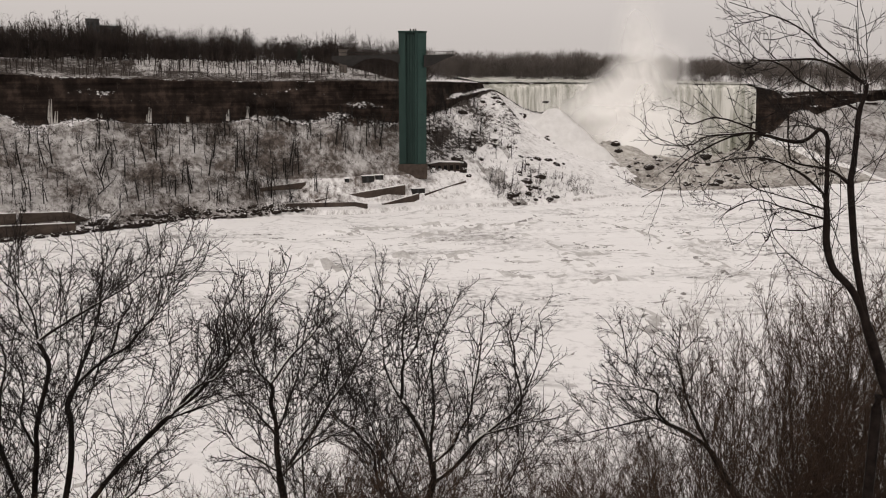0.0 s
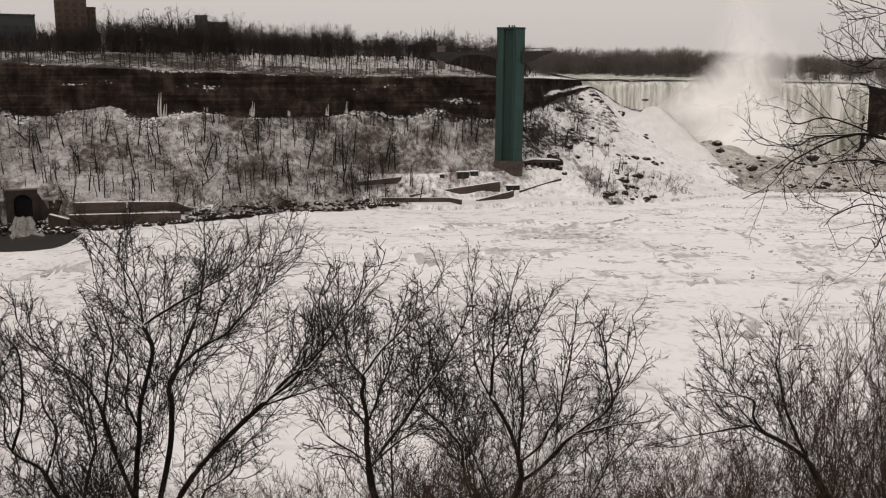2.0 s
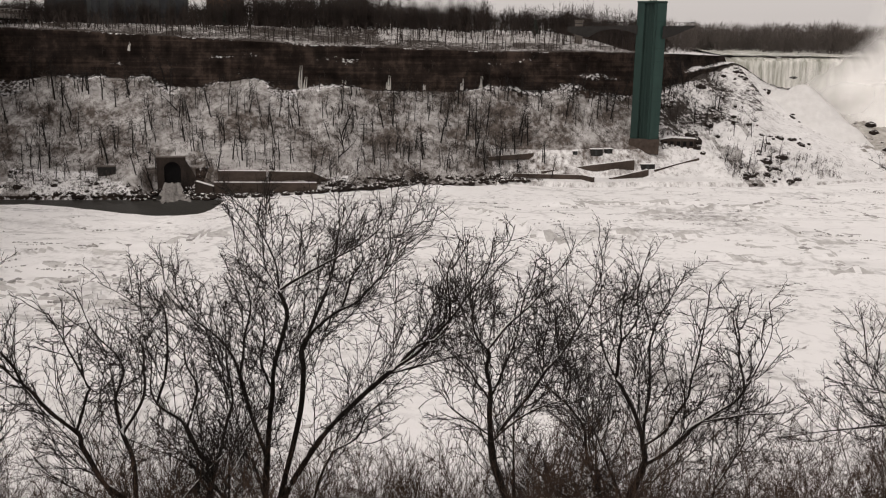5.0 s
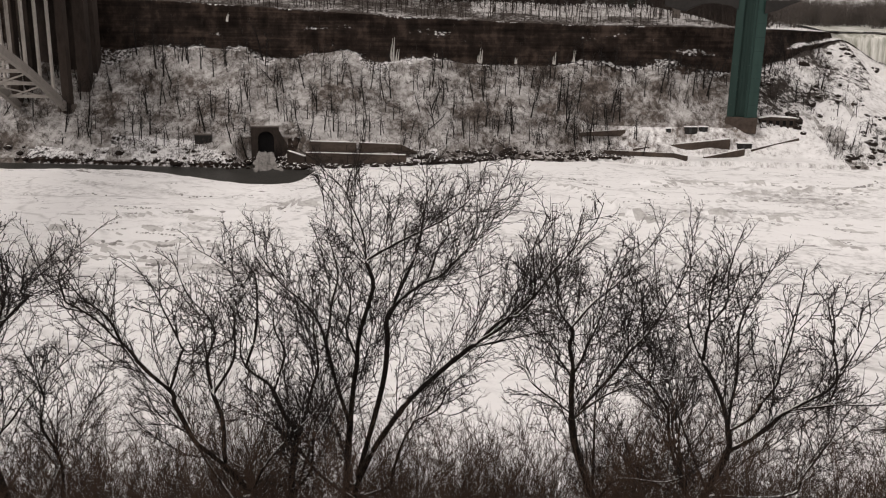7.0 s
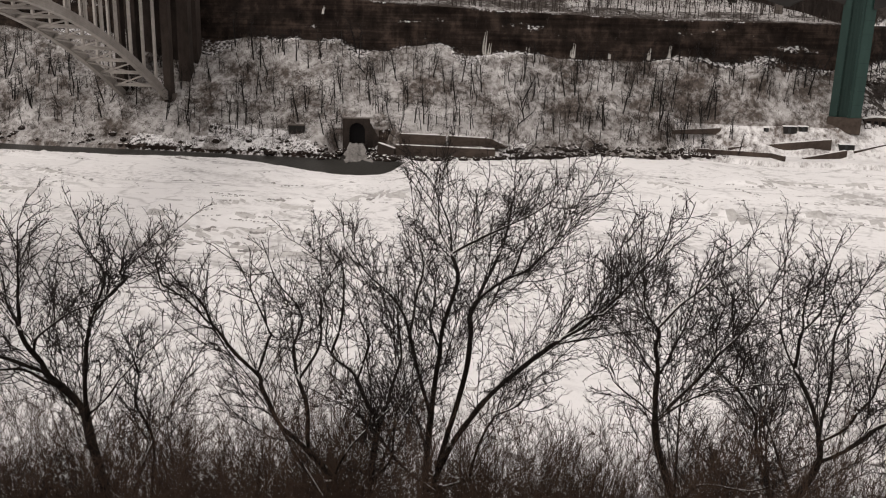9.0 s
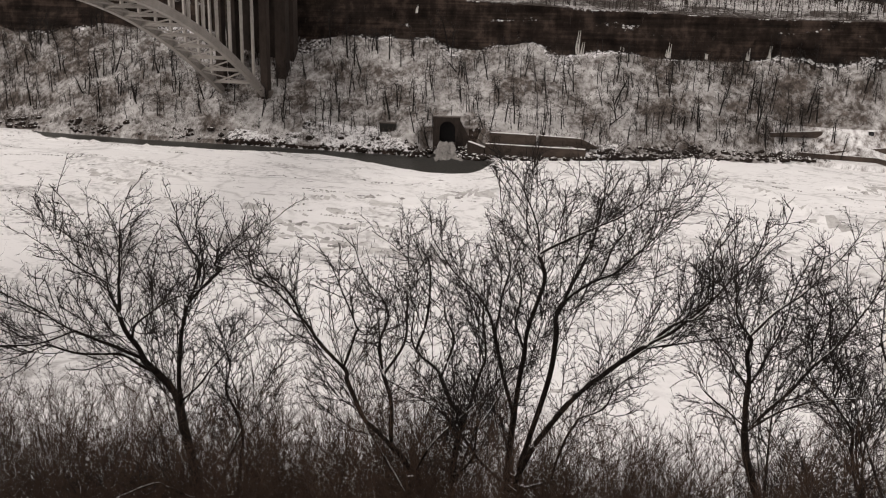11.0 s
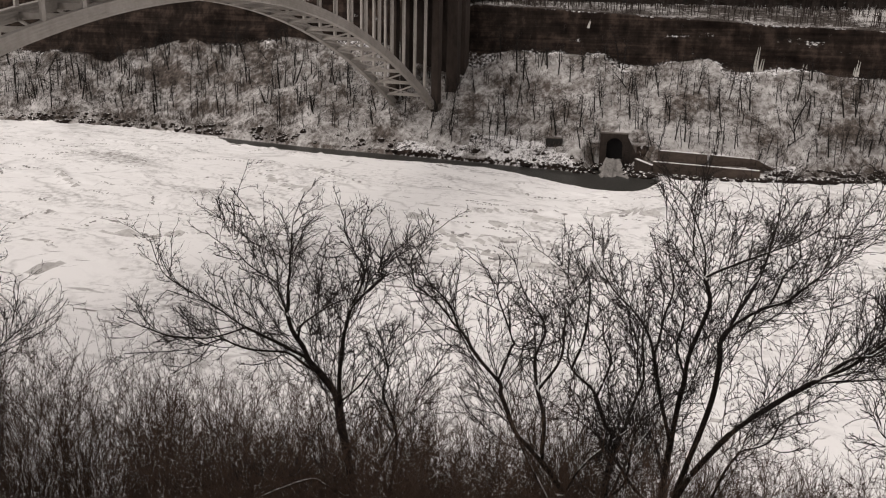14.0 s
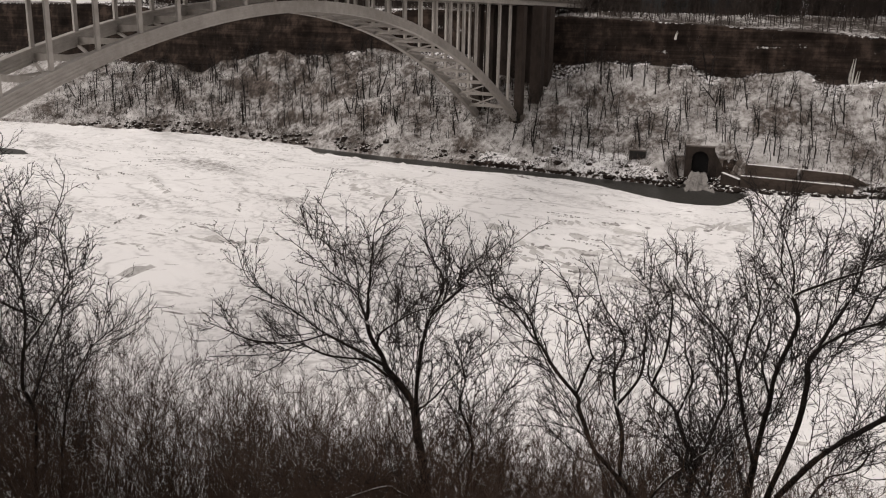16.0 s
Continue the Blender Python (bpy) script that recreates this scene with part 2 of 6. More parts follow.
def mist_material(name, density, scale):
    """Spray: a thin white veil, uneven and fading out towards the rim of its sheet."""
    m, nt, b = material(name)
    tc = nt.nodes.new("ShaderNodeTexCoord")
    sub = nt.nodes.new("ShaderNodeVectorMath")
    sub.operation = "SUBTRACT"
    sub.inputs[1].default_value = (0.5, 0.5, 0.5)
    nt.links.new(tc.outputs["Generated"], sub.inputs[0])
    flat = nt.nodes.new("ShaderNodeVectorMath")
    flat.operation = "MULTIPLY"
    flat.inputs[1].default_value = (2.0, 0.0, 2.0)
    nt.links.new(sub.outputs["Vector"], flat.inputs[0])
    ln = nt.nodes.new("ShaderNodeVectorMath")
    ln.operation = "LENGTH"
    nt.links.new(flat.outputs["Vector"], ln.inputs[0])
    puff = nz(nt, scale, 5, 0.55, object_coords(nt, (1, 1, 0.6)), distortion=0.6).outputs["Fac"]
    edge = maths(nt, "SUBTRACT", maths(nt, "ADD", 0.5, maths(nt, "MULTIPLY", puff, 0.6)), ln.outputs["Value"], True)
    edge = maths(nt, "MULTIPLY", edge, maths(nt, "ADD", puff, 0.35))
    alpha = maths(nt, "MULTIPLY", edge, density, True)
    b.inputs["Base Color"].default_value = (0.85, 0.84, 0.82, 1)
    b.inputs["Roughness"].default_value = 1.0
    b.inputs["Specular IOR Level"].default_value = 0.0
    nt.links.new(alpha, b.inputs["Alpha"])
    return m


MAT_GROUND = snow_ground_material("deep_snow", 0.47, 0.72, (0.66, 0.65, 0.645), SNOW)
MAT_SLOPE = snow_ground_material("grey_snow_over_brush", 0.67, 0.89, (0.32, 0.307, 0.295), (0.54, 0.525, 0.515), 0.7, 0.8, 0.7)
MAT_BANK = snow_ground_material("snow_among_brush", 0.85, 1.02, (0.30, 0.287, 0.275), (0.47, 0.457, 0.447), 0.75, 0.75, 0.4)
MAT_POINT = snow_ground_material("snow_on_broken_rock", 0.775, 0.85, (0.5, 0.49, 0.48), SNOW, 0.6, 0.9, 0.35)
MAT_APRON = snow_ground_material("stained_ice_and_rock", 0.70, 0.98, (0.30, 0.28, 0.25), (0.56, 0.54, 0.51), 0.7, 0.9, 0.8)
MAT_CLIFF = cliff_material()
MAT_RIVER = river_snow_material()
MAT_FALLS = falls_material()
MAT_CASCADE = plain_material("foaming_water", (0.08, 0.073, 0.067), (0.30, 0.285, 0.27), 1.1, 0.6, 0, 0.6, 0.3, (1, 1, 0.3))
MAT_WATER = water_material()
MAT_BARK = snowy_bark_material("dark_bark", (0.006, 0.004, 0.0035), (0.022, 0.016, 0.013), 0.99)
MAT_SNOWBARK = snowy_bark_material("snow_laden_bark", (0.008, 0.006, 0.005), (0.03, 0.023, 0.019), 0.62)
MAT_TWIG = plain_material("dark_twigs", (0.006, 0.0045, 0.004), (0.022, 0.016, 0.013), 3.0, 0.9, bumps=0)
MAT_THICKET = plain_material("brown_thicket_twigs", (0.018, 0.0108, 0.0071), (0.062, 0.038, 0.025), 2.0, 0.9, bumps=0)
MAT_SLOPETREE = plain_material("slope_tree_bark", (0.005, 0.004, 0.0035), (0.018, 0.014, 0.012), 1.0, 0.9, bumps=0)
MAT_BRUSH = plain_material("winter_brush", (0.03, 0.023, 0.019), (0.10, 0.08, 0.067), 0.4, 0.9, bumps=0)
MAT_WOODS = plain_material("bare_woods", (0.014, 0.010, 0.008), (0.04, 0.03, 0.025), 0.2, 0.9, bumps=0)
# paler than the other woods: the haze before them is mixed into the colour
MAT_HAZEWOODS = plain_material("hazed_woods", (0.055, 0.046, 0.041), (0.125, 0.107, 0.095), 0.05, 0.9, bumps=0)
MAT_CONIFER = plain_material("conifer_needles", (0.008, 0.010, 0.008), (0.03, 0.034, 0.026), 1.0, 0.9, bumps=0)
MAT_GREEN = plain_material("green_cladding", (0.009, 0.024, 0.020), (0.016, 0.038, 0.032), 0.35, 0.5, 0.2, 0.1, 0.05, (1, 1, 0.25))
# lighter copy of the green: puts the brighter daylight on one face into the colour
MAT_GREENLIT = plain_material("lit_green_cladding", (0.018, 0.042, 0.036), (0.028, 0.060, 0.052), 0.35, 0.45, 0.2, 0.1, 0.05, (1, 1, 0.25))
MAT_STEELDARK = plain_material("dark_steel", (0.009, 0.008, 0.0075), (0.024, 0.021, 0.019), 0.7, 0.7, 0.0)
MAT_PAINTSTEEL = plain_material("grey_painted_steel", (0.24, 0.22, 0.20), (0.36, 0.335, 0.31), 0.6, 0.55, 0.1, 0.1)
MAT_CONCRETE = plain_material("weathered_concrete", (0.05, 0.042, 0.036), (0.14, 0.12, 0.105), 0.5, 0.9, 0, 0.3, 0.1)
MAT_PIER = plain_material("dark_stone_pier", (0.014, 0.0105, 0.0085), (0.045, 0.033, 0.027), 0.5, 0.9, 0, 0.5, 0.2, (1, 1, 0.5))
MAT_MASONRY = plain_material("brown_masonry", (0.026, 0.019, 0.015), (0.075, 0.056, 0.045), 0.6, 0.9, 0, 0.5, 0.2)
MAT_WALL = plain_material("brown_stained_wall", (0.022, 0.016, 0.0125), (0.082, 0.061, 0.049), 0.5, 0.9, 0, 0.6, 0.2, (0.6, 0.6, 1.4))
MAT_BOULDER = snowy_bark_material("snowy_boulders", (0.010, 0.0075, 0.0065), (0.04, 0.031, 0.026), 0.93)
MAT_SNOWCAP = plain_material("clean_snow", (0.7, 0.69, 0.685), (0.82, 0.81, 0.805), 0.8, 0.9, 0, 0.4, 0.1)
MAT_ICE = plain_material("hanging_ice", (0.26, 0.245, 0.225), (0.5, 0.48, 0.45), 0.7, 0.4, 0, 0.4, 0.2, (1, 1, 0.2))
MAT_RIDGE = plain_material("snowy_ice_blocks", (0.15, 0.14, 0.135), (0.46, 0.445, 0.43), 1.2, 0.7, 0, 0.4, 0.1)
# grey for slush, and for the shaded sides of the ridges
MAT_SLUSHSHADE = plain_material("grey_slush_and_ridge_shade", (0.34, 0.326, 0.314), (0.64, 0.627, 0.614), 0.9, 0.8, 0, 0.5, 0.2)
MAT_SPRAYICE = plain_material("frozen_spray", (0.54, 0.53, 0.52), (0.70, 0.69, 0.68), 0.25, 0.85, 0, 0.6, 0.5)
# near-black that stands for the deep shade inside openings
MAT_BLACK = plain_material("opening_shade_black", (0.002, 0.002, 0.002), (0.006, 0.005, 0.005), 1.0, 1.0, 0, 0)
MAT_BRICK = plain_material("brown_brick", (0.055, 0.033, 0.022), (0.095, 0.06, 0.042), 0.8, 0.9, 0, 0.2)
MAT_GREYWALL = plain_material("grey_cladding", (0.022, 0.024, 0.024), (0.045, 0.047, 0.046), 0.3, 0.7)
MAT_PALEWALL = plain_material("pale_render", (0.14, 0.10, 0.10), (0.24, 0.17, 0.165), 0.3, 0.8)
MAT_GLASSDARK = plain_material("window_glass", (0.015, 0.017, 0.02), (0.035, 0.037, 0.04), 0.3, 0.25, 0, 0)
MAT_MIST = mist_material("spray_veil", 3.2, 0.03)
MAT_MISTHIGH = mist_material("high_spray_veil", 1.0, 0.02)

# ---------------------------------------------------------------- plan of the gorge
# s runs upstream along the far shore, n inland from it; the far shore lies about n = 0.
ORIGIN = np.array([-14.3, 354.7])
S_DIR = np.array([0.925, 0.380])
N_DIR = np.array([-0.380, 0.925])


def world_xy(s, n):
    s, n = np.asarray(s, float), np.asarray(n, float)
    return ORIGIN[0] + s * S_DIR[0] + n * N_DIR[0], ORIGIN[1] + s * S_DIR[1] + n * N_DIR[1]


def W(s, n, z):
    x, y = world_xy(s, n)
    return Vector((float(x), float(y), float(z)))


SHORE_S = [-4000, -520, -425, -376, -296, -245, -175, -145, -119, -84, -47, -22, 0, 44, 71, 124, 176, 300, 4000]
SHORE_N = [0, -4, 5, 6, -5, -7, -13, -13, -4, 6, 9, 1, 2, -2, 0, 14, 6, 0, 0]
EDGE_S = [-4000, -497, -446, -366, -312, -217, -126, -52, 11, 50, 91, 130, 175, 244, 270, 400, 4000]
EDGE_N = [46, 46, 46, 45, 45, 45, 45, 45, 45, 82, 119, 112, 104, 90, 88, 86, 86]
FOOT_Z = [30, 32, 29, 39, 42, 37.5, 36.7, 34, 34, 38.5, 43.5, 27, 11, 7, 31, 32, 32]
RIM_Z = [60, 60, 58, 60, 60, 57, 52.6, 50.4, 50.6, 49.5, 48, 47.8, 47.5, 47, 42.5, 43.5, 45]


def shore_n(s):
    return np.interp(s, SHORE_S, SHORE_N)


def edge_n(s):
    return np.interp(s, EDGE_S, EDGE_N)


def foot_z(s):
    return np.interp(s, EDGE_S, FOOT_Z)


def rim_z(s):
    return np.interp(s, EDGE_S, RIM_Z)


def falls_here(s):
    """1 where the river runs over the rim."""
    return np.clip((np.asarray(s) - 84) / 8, 0, 1) * np.clip((250 - np.asarray(s)) / 8, 0, 1)


TALUS, CLIFF, TERRACE = 34, 12, 14


def slope_z(s, t):
    """Height of the talus: t = 0 at the shore, 1 at the foot of the cliff."""
    s, t = np.asarray(s, float), np.asarray(t, float)
    bow = np.where(s > 40, 1.25, 1.08)
    z = 1.2 + (foot_z(s) - 1.2) * t ** bow
    rough = fractal(s, t * 60, 22, 3) * 1.6 + fractal(s, t * 60, 6, 8) * 0.55
    gully = 1.6 * smooth_noise(s, s * 0 + t * 9, 14, 5)
    z = z + (rough + gully) * np.clip(t * 5, 0, 1) * (1 - 0.3 * t)
    tongue = 2.2 * np.clip(fractal(s, s * 0, 24, 17, 3), -1, 1)
    z = z + tongue * np.clip((t - 0.6) / 0.4, 0, 1)
    # heaped ice and rock below the falls
    heap = np.clip((s - 118) / 20, 0, 1) * np.clip((256 - s) / 12, 0, 1) * np.clip(t * 6, 0, 1)
    z = z + heap * (3.2 * np.abs(fractal(s, t * 90, 20, 66)) + 1.2 * fractal(s, t * 90, 5, 69))
    # a level landing at the foot of the tower
    shelf = np.clip((s + 58) / 10, 0, 1) * np.clip((42 - s) / 10, 0, 1) * np.clip((0.80 - t) * 2.2, 0, 1)
    rise = np.interp(s, [-50, 5, 30], [0.27, 0.26, 0.17])
    z = z * (1 - shelf) + (2.2 + 12 * np.clip((t - rise) / 0.3, 0, 1)) * shelf
    # the bank is cut back at the outfall and the shore walls
    cut = np.clip((s + 186) / 4, 0, 1) * np.clip((-117 - s) / 6, 0, 1)
    n = shore_n(s) + t * (edge_n(s) - shore_n(s))
    back = np.interp(s, [-184, -165, -160, -142, -118], [0.6, 0.6, -4.0, -3.0, 1.8])
    cut = cut * np.clip((back - n) / 1.2, 0, 1)
    return z * (1 - cut) + np.minimum(z, np.interp(s, [-185, -181.5, -166, -161], [0.9, -0.5, -0.5, 0.9])) * cut


def talus_at(s, t):
    """Plan place and height of a point on the far slope."""
    n = shore_n(s) + t * (edge_n(s) - shore_n(s))
    return n, slope_z(s, t)


def ground_at(s, n):
    """Height of the far slope at a place in the plan."""
    return float(slope_z(s, (n - shore_n(s)) / (edge_n(s) - shore_n(s))))


def plateau_z(s, n):
    """Height of the land behind the far rim."""
    s, n = np.asarray(s, float), np.asarray(n, float)
    d = np.clip(n - edge_n(s), 0, None)
    f = falls_here(s)
    rise = np.interp(d, [0, 12, 45, 70, 200, 4000], [0, 1.0, 7.5, 9.0, 10, 14])
    up = np.clip((30 - s) / 40, 0, 1)
    top = np.clip(60.4 - rim_z(s), 0, None) / 9.0
    right = np.interp(d, [0, 60, 400, 4000], [0, 0.3, 2.0, 10])
    return rim_z(s) + rise * np.clip(top, 0.15, 1) * up + right * (1 - up) + np.clip((s - 252) / 14, 0, 1) * np.interp(d, [0, 12, 60], [0, 0.8, 7.5]) + (1 - f) * 0.5 * fractal(s, n, 14, 21)


def build_ground():
    """One sheet: near bank, river bed, far slope, cliff, plateau, out to the horizon."""
    fine = np.arange(-560, 420.1, 2.4)
    s = np.concatenate([[-4000, -2500, -1500, -1000, -800, -680, -610], fine, [450, 500, 600, 800, 1200, 2000, 4000]])
    sn, en = shore_n(s), edge_n(s)
    rows = []
    near = [(-4300, 56), (-900, 56), (-420, 55.6), (-345, 55.5), (-336, 55.4), (-332.9, 55.3), (-331, 53), (-327, 49.6), (-320, 42.5),
            (-312, 35), (-302, 26.5), (-290, 17), (-276, 7.5), (-262, 1.5), (-254, 0.2), (-249, -1.5), (-120, -2.5)]
    for n, z in near:
        zz = np.full(len(s), float(z))
        if -330 < n < -252:
            zz = zz + 0.7 * fractal(s, s * 0 + n, 9, 31)
        rows.append((np.full(len(s), float(n)), zz))
    rows.append((sn - 12, np.full(len(s), -2.0)))
    rows.append((sn - 0.8, np.full(len(s), -0.6)))
    for k in range(TALUS + 1):
        t = k / TALUS
        n, z = talus_at(s, np.full(len(s), t))
        wob = 1.2 * smooth_noise(s, s * 0 + k * 1.7, 9, 14) * min(k, 1)
        rows.append((n + wob, z))
    fz, rz = slope_z(s, np.ones(len(s))), rim_z(s)
    for k in range(1, CLIFF + 1):
        t = k / CLIFF
        out = 1.7 * fractal(s, s * 0 + k * 4.1, 13, 40, 4) + 0.9 * smooth_noise(s, s * 0 + k * 7.7, 30, 47)
        lean = 5.0 * t
        rows.append((en + lean + out + 1.0, fz + (rz - fz) * t + 0.7 * fractal(s, s * 0 + k * 3.3, 16, 48, 3) * (1 - t ** 6)))
    for d in np.concatenate([np.linspace(9, 75, TERRACE), [95, 130, 200, 350, 600, 1000, 1800, 4000]]):
        n = en + d
        rows.append((n, plateau_z(s, n)))
    n = np.array([r[0] for r in rows])
    z = np.array([r[1] for r in rows])
    x, y = world_xy(np.broadcast_to(s, n.shape), n)
    verts = np.stack([x, y, z], -1).reshape(-1, 3)
    R, C = n.shape
    a = (np.arange(R - 1)[:, None] * C + np.arange(C - 1)[None]).ravel()
    faces = np.stack([a, a + 1, a + C + 1, a + C], 1)
    me = mesh_np("ground", verts, faces, True)
    me.materials.append(MAT_GROUND)
    me.materials.append(MAT_CLIFF)
    me.materials.append(MAT_SLOPE)
    me.materials.append(MAT_BANK)
    me.materials.append(MAT_POINT)
    me.materials.append(MAT_APRON)
    first = len(near) + 2 + TALUS
    rowidx = np.repeat(np.arange(R - 1), C - 1)
    colidx = np.tile(np.arange(C - 1), R - 1)
    which = ((rowidx >= first) & (rowidx < first + CLIFF)).astype(np.int32)
    wooded = s[colidx] + 16 * smooth_noise(rowidx * 2.0, s[colidx], 6, 2) < 48
    wooded = wooded | (s[colidx] > 258)
    landing = (s[colidx] > -54) & (s[colidx] < 44) & (rowidx < len(near) + 2 + 0.45 * TALUS)
    which[(rowidx > len(near)) & (rowidx < first) & wooded & ~landing] = 2
    bank = (rowidx >= first + CLIFF) & (rowidx < first + CLIFF + 9) & (s[colidx] < 30)
    which[bank] = 3
    which[bank & (s[colidx] > -95) & (rowidx > first + CLIFF + 3)] = 2
    # dark rock shows below the cliff in uneven tongues
    ragged = first - np.clip(3.2 * fractal(s[colidx], s[colidx] * 0, 15, 58, 4) + 0.6, 0, 4)
    which[(rowidx >= ragged) & (rowidx < first) & (s[colidx] < 60)] = 1
    # wet rock along the water's edge
    wet = (rowidx > len(near)) & (rowidx < len(near) + 2 + np.where((s[colidx] > -238) & (s[colidx] < -112), 7.5, 3.5) * np.clip(0.5 + 1.2 * smooth_noise(s[colidx], rowidx * 2.0, 7, 12), 0, 1))
    which[wet & (s[colidx] > -262) & (s[colidx] < -95)] = 1
    # broken rock and snow beside the tower
    point = (s[colidx] > 18) & (s[colidx] < 92) & (rowidx > len(near) + 2 + TALUS * (0.40 + 0.004 * (s[colidx] - 18) + 0.12 * smooth_noise(s[colidx], rowidx * 3.0, 10, 6))) & (rowidx < first + 1)
    which[point & (which != 1)] = 4
    apron = (s[colidx] + 10 * smooth_noise(rowidx * 2.0, s[colidx], 5, 71) > 128) & (s[colidx] < 252) & (rowidx > len(near)) & (rowidx < first)
    which[apron] = 5
    me.polygons.foreach_set("material_index", which)
    return tagged(put("ground", me, None), "snow-covered gorge sides with brush, dark bedded cliff above a talus slope", "ground", kind="structure")


build_ground()

# open water along the far shore, and the frozen river
OPEN_S = [-345, -330, -289, -240, -219, -205, -194, -184, -173, -166, -160, -156, -154]
OPEN_N = [0, -13, -19, -21, -20, -25, -33, -39, -43, -43.5, -40, -30, 0]


def ice_edge(s):
    s = np.asarray(s, float)
    o = np.interp(s, OPEN_S, OPEN_N, left=0, right=0)
    inside = (s > -345) & (s < -154)
    return np.where(inside, np.minimum(o, shore_n(s) - 0.3), shore_n(s) + 0.6)


def ridge_lines():
    """Long pressure ridges, as polylines in s and n: upstream, then downstream."""
    upstream = [
        [(-71, -42), (-63, -57), (-58, -83), (-54, -96), (-50, -109)],
        [(-34, -66), (-17, -63), (-2, -60), (17, -64)],
        [(-48, -84), (-32, -86), (-15, -89)],
        [(-46, -34), (-21, -33), (8, -37), (27, -49)],
        [(17, -76), (15, -99), (12, -112), (9, -132)],
        [(57, -50), (58, -79), (53, -107), (46, -136), (38, -155)],
        [(0, -128), (7, -133), (17, -134)],
        [(-2, -160), (-7, -176)],
        [(20, -145), (9, -166), (-3, -186)],
        [(-16, -109), (-9, -119), (1, -122)],
        [(66, -92), (76, -105), (76, -125)],
    ]
    downstream = [
        [(-291, -63), (-276, -73), (-257, -85)],
        [(-269, -54), (-244, -71)],
        [(-276, -155), (-264, -153), (-254, -144)],
        [(-266, -189), (-264, -179)],
        [(-181, -93), (-167, -94)],
        [(-206, -136), (-191, -133), (-176, -133)],
        [(-201, -120), (-180, -120), (-166, -121)],
        [(-348, -92), (-321, -112)],
        [(-201, -93), (-188, -88), (-173, -83), (-149, -74)],
        [(-213, -106), (-196, -110), (-180, -102)],
        [(-209, -126), (-191, -125), (-175, -120)],
        [(-180, -141), (-165, -139), (-151, -144)],
        [(-68, -42), (-63, -60), (-58, -80), (-51, -106)],
        [(-19, -53), (7, -47), (39, -36)],
        [(-39, -86), (-23, -84), (-14, -90)],
    ]
    return upstream + downstream


def build_river():
    s = np.arange(-620, 460.1, 1.8)
    e = ice_edge(s)
    t = np.linspace(0, 1, 190) ** 1.25
    n = e[None] + (-266 - e[None]) * t[:, None]
    ss = np.broadcast_to(s, n.shape)
    z = 0.35 + 0.16 * fractal(ss, n * 2.2, 18, 50) + 0.10 * fractal(ss, n, 4, 55)
    lump = np.clip(fractal(ss, n * 1.5, 30, 60), 0, 1)
    z = z + lump * 0.55 * np.abs(fractal(ss, n, 3.2, 64, 3))
    rid = 1 - np.abs(fractal(ss * 0.6 + 0.4 * n, n * 1.9, 42, 70, 3))
    z = z + 0.9 * np.clip((rid - 0.93) / 0.07, 0, 1) * (0.4 + np.abs(smooth_noise(ss, n, 5, 73)))
    nearest = np.full(n.shape, 1e9)
    for line in ridge_lines():
        p = np.array(line, float)
        near = np.full(n.shape, 1e9)
        ws = ss + 2.5 * smooth_noise(ss, n, 16, 81) + 1.2 * smooth_noise(ss, n, 5, 82)
        wn = n + 2.5 * smooth_noise(ss, n, 14, 83) + 1.5 * smooth_noise(ss, n, 5, 84)
        for (s0, n0), (s1, n1) in zip(p[:-1], p[1:]):
            ds, dn = s1 - s0, n1 - n0
            f = np.clip(((ws - s0) * ds + (wn - n0) * dn) / (ds * ds + dn * dn), 0, 1)
            near = np.minimum(near, np.hypot(ws - s0 - f * ds, wn - n0 - f * dn))
        nearest = np.minimum(nearest, near)
        z = z + 1.5 * np.clip(1 - near / 2.6, 0, 1) * (0.5 + 0.6 * smooth_noise(ss, n, 4, 85))
    z[0] = 0.12
    x, y = world_xy(ss, n)
    R, C = n.shape
    a = (np.arange(R - 1)[:, None] * C + np.arange(C - 1)[None]).ravel()
    me = mesh_np("river_ice", np.stack([x, y, z], -1).reshape(-1, 3), np.stack([a, a + C, a + C + 1, a + 1], 1), True)
    me.materials.append(MAT_RIVER)
    me.materials.append(MAT_SLUSHSHADE)
    broken = smooth_noise(ss, n, 9, 86) + 0.6 * smooth_noise(ss, n, 3.2, 87)
    # faces beside the ridges turn grey: the shade of the ridges as colour
    greyed = nearest + 1.2 * smooth_noise(ss, n, 3.0, 88) < 0.75 + 0.9 * broken
    rubble = np.clip((ss + 70) / 40, 0, 1) * np.clip((-30 - n) / 20, 0, 1)
    greyed = greyed | (fractal(ss, n * 1.3, 5, 91, 3, 0.8) * rubble * np.clip(0.8 + smooth_noise(ss, n, 40, 92), 0, 1.2) > 1.0)
    greyed = greyed | ((np.abs(fractal(ss * 0.45 + 0.2 * n, n * 1.7, 26, 94, 2)) < 0.010) & (broken > 0.35))
    me.polygons.foreach_set("material_index", greyed[:-1, :-1].astype(np.int32).ravel())
    tagged(put("river_ice", me, None), "frozen river covered with snow, cracks and pressure ridges", "river ice", kind="structure")
    w = [W(-1500, -262, 0), W(1500, -262, 0), W(1500, 25, 0), W(-1500, 25, 0)]
    me = mesh_np("water", [tuple(v) for v in w], np.array([[0, 1, 2, 3]]))
    tagged(put("water", me, MAT_WATER), "dark open river water along the icy shore", "water", kind="structure")


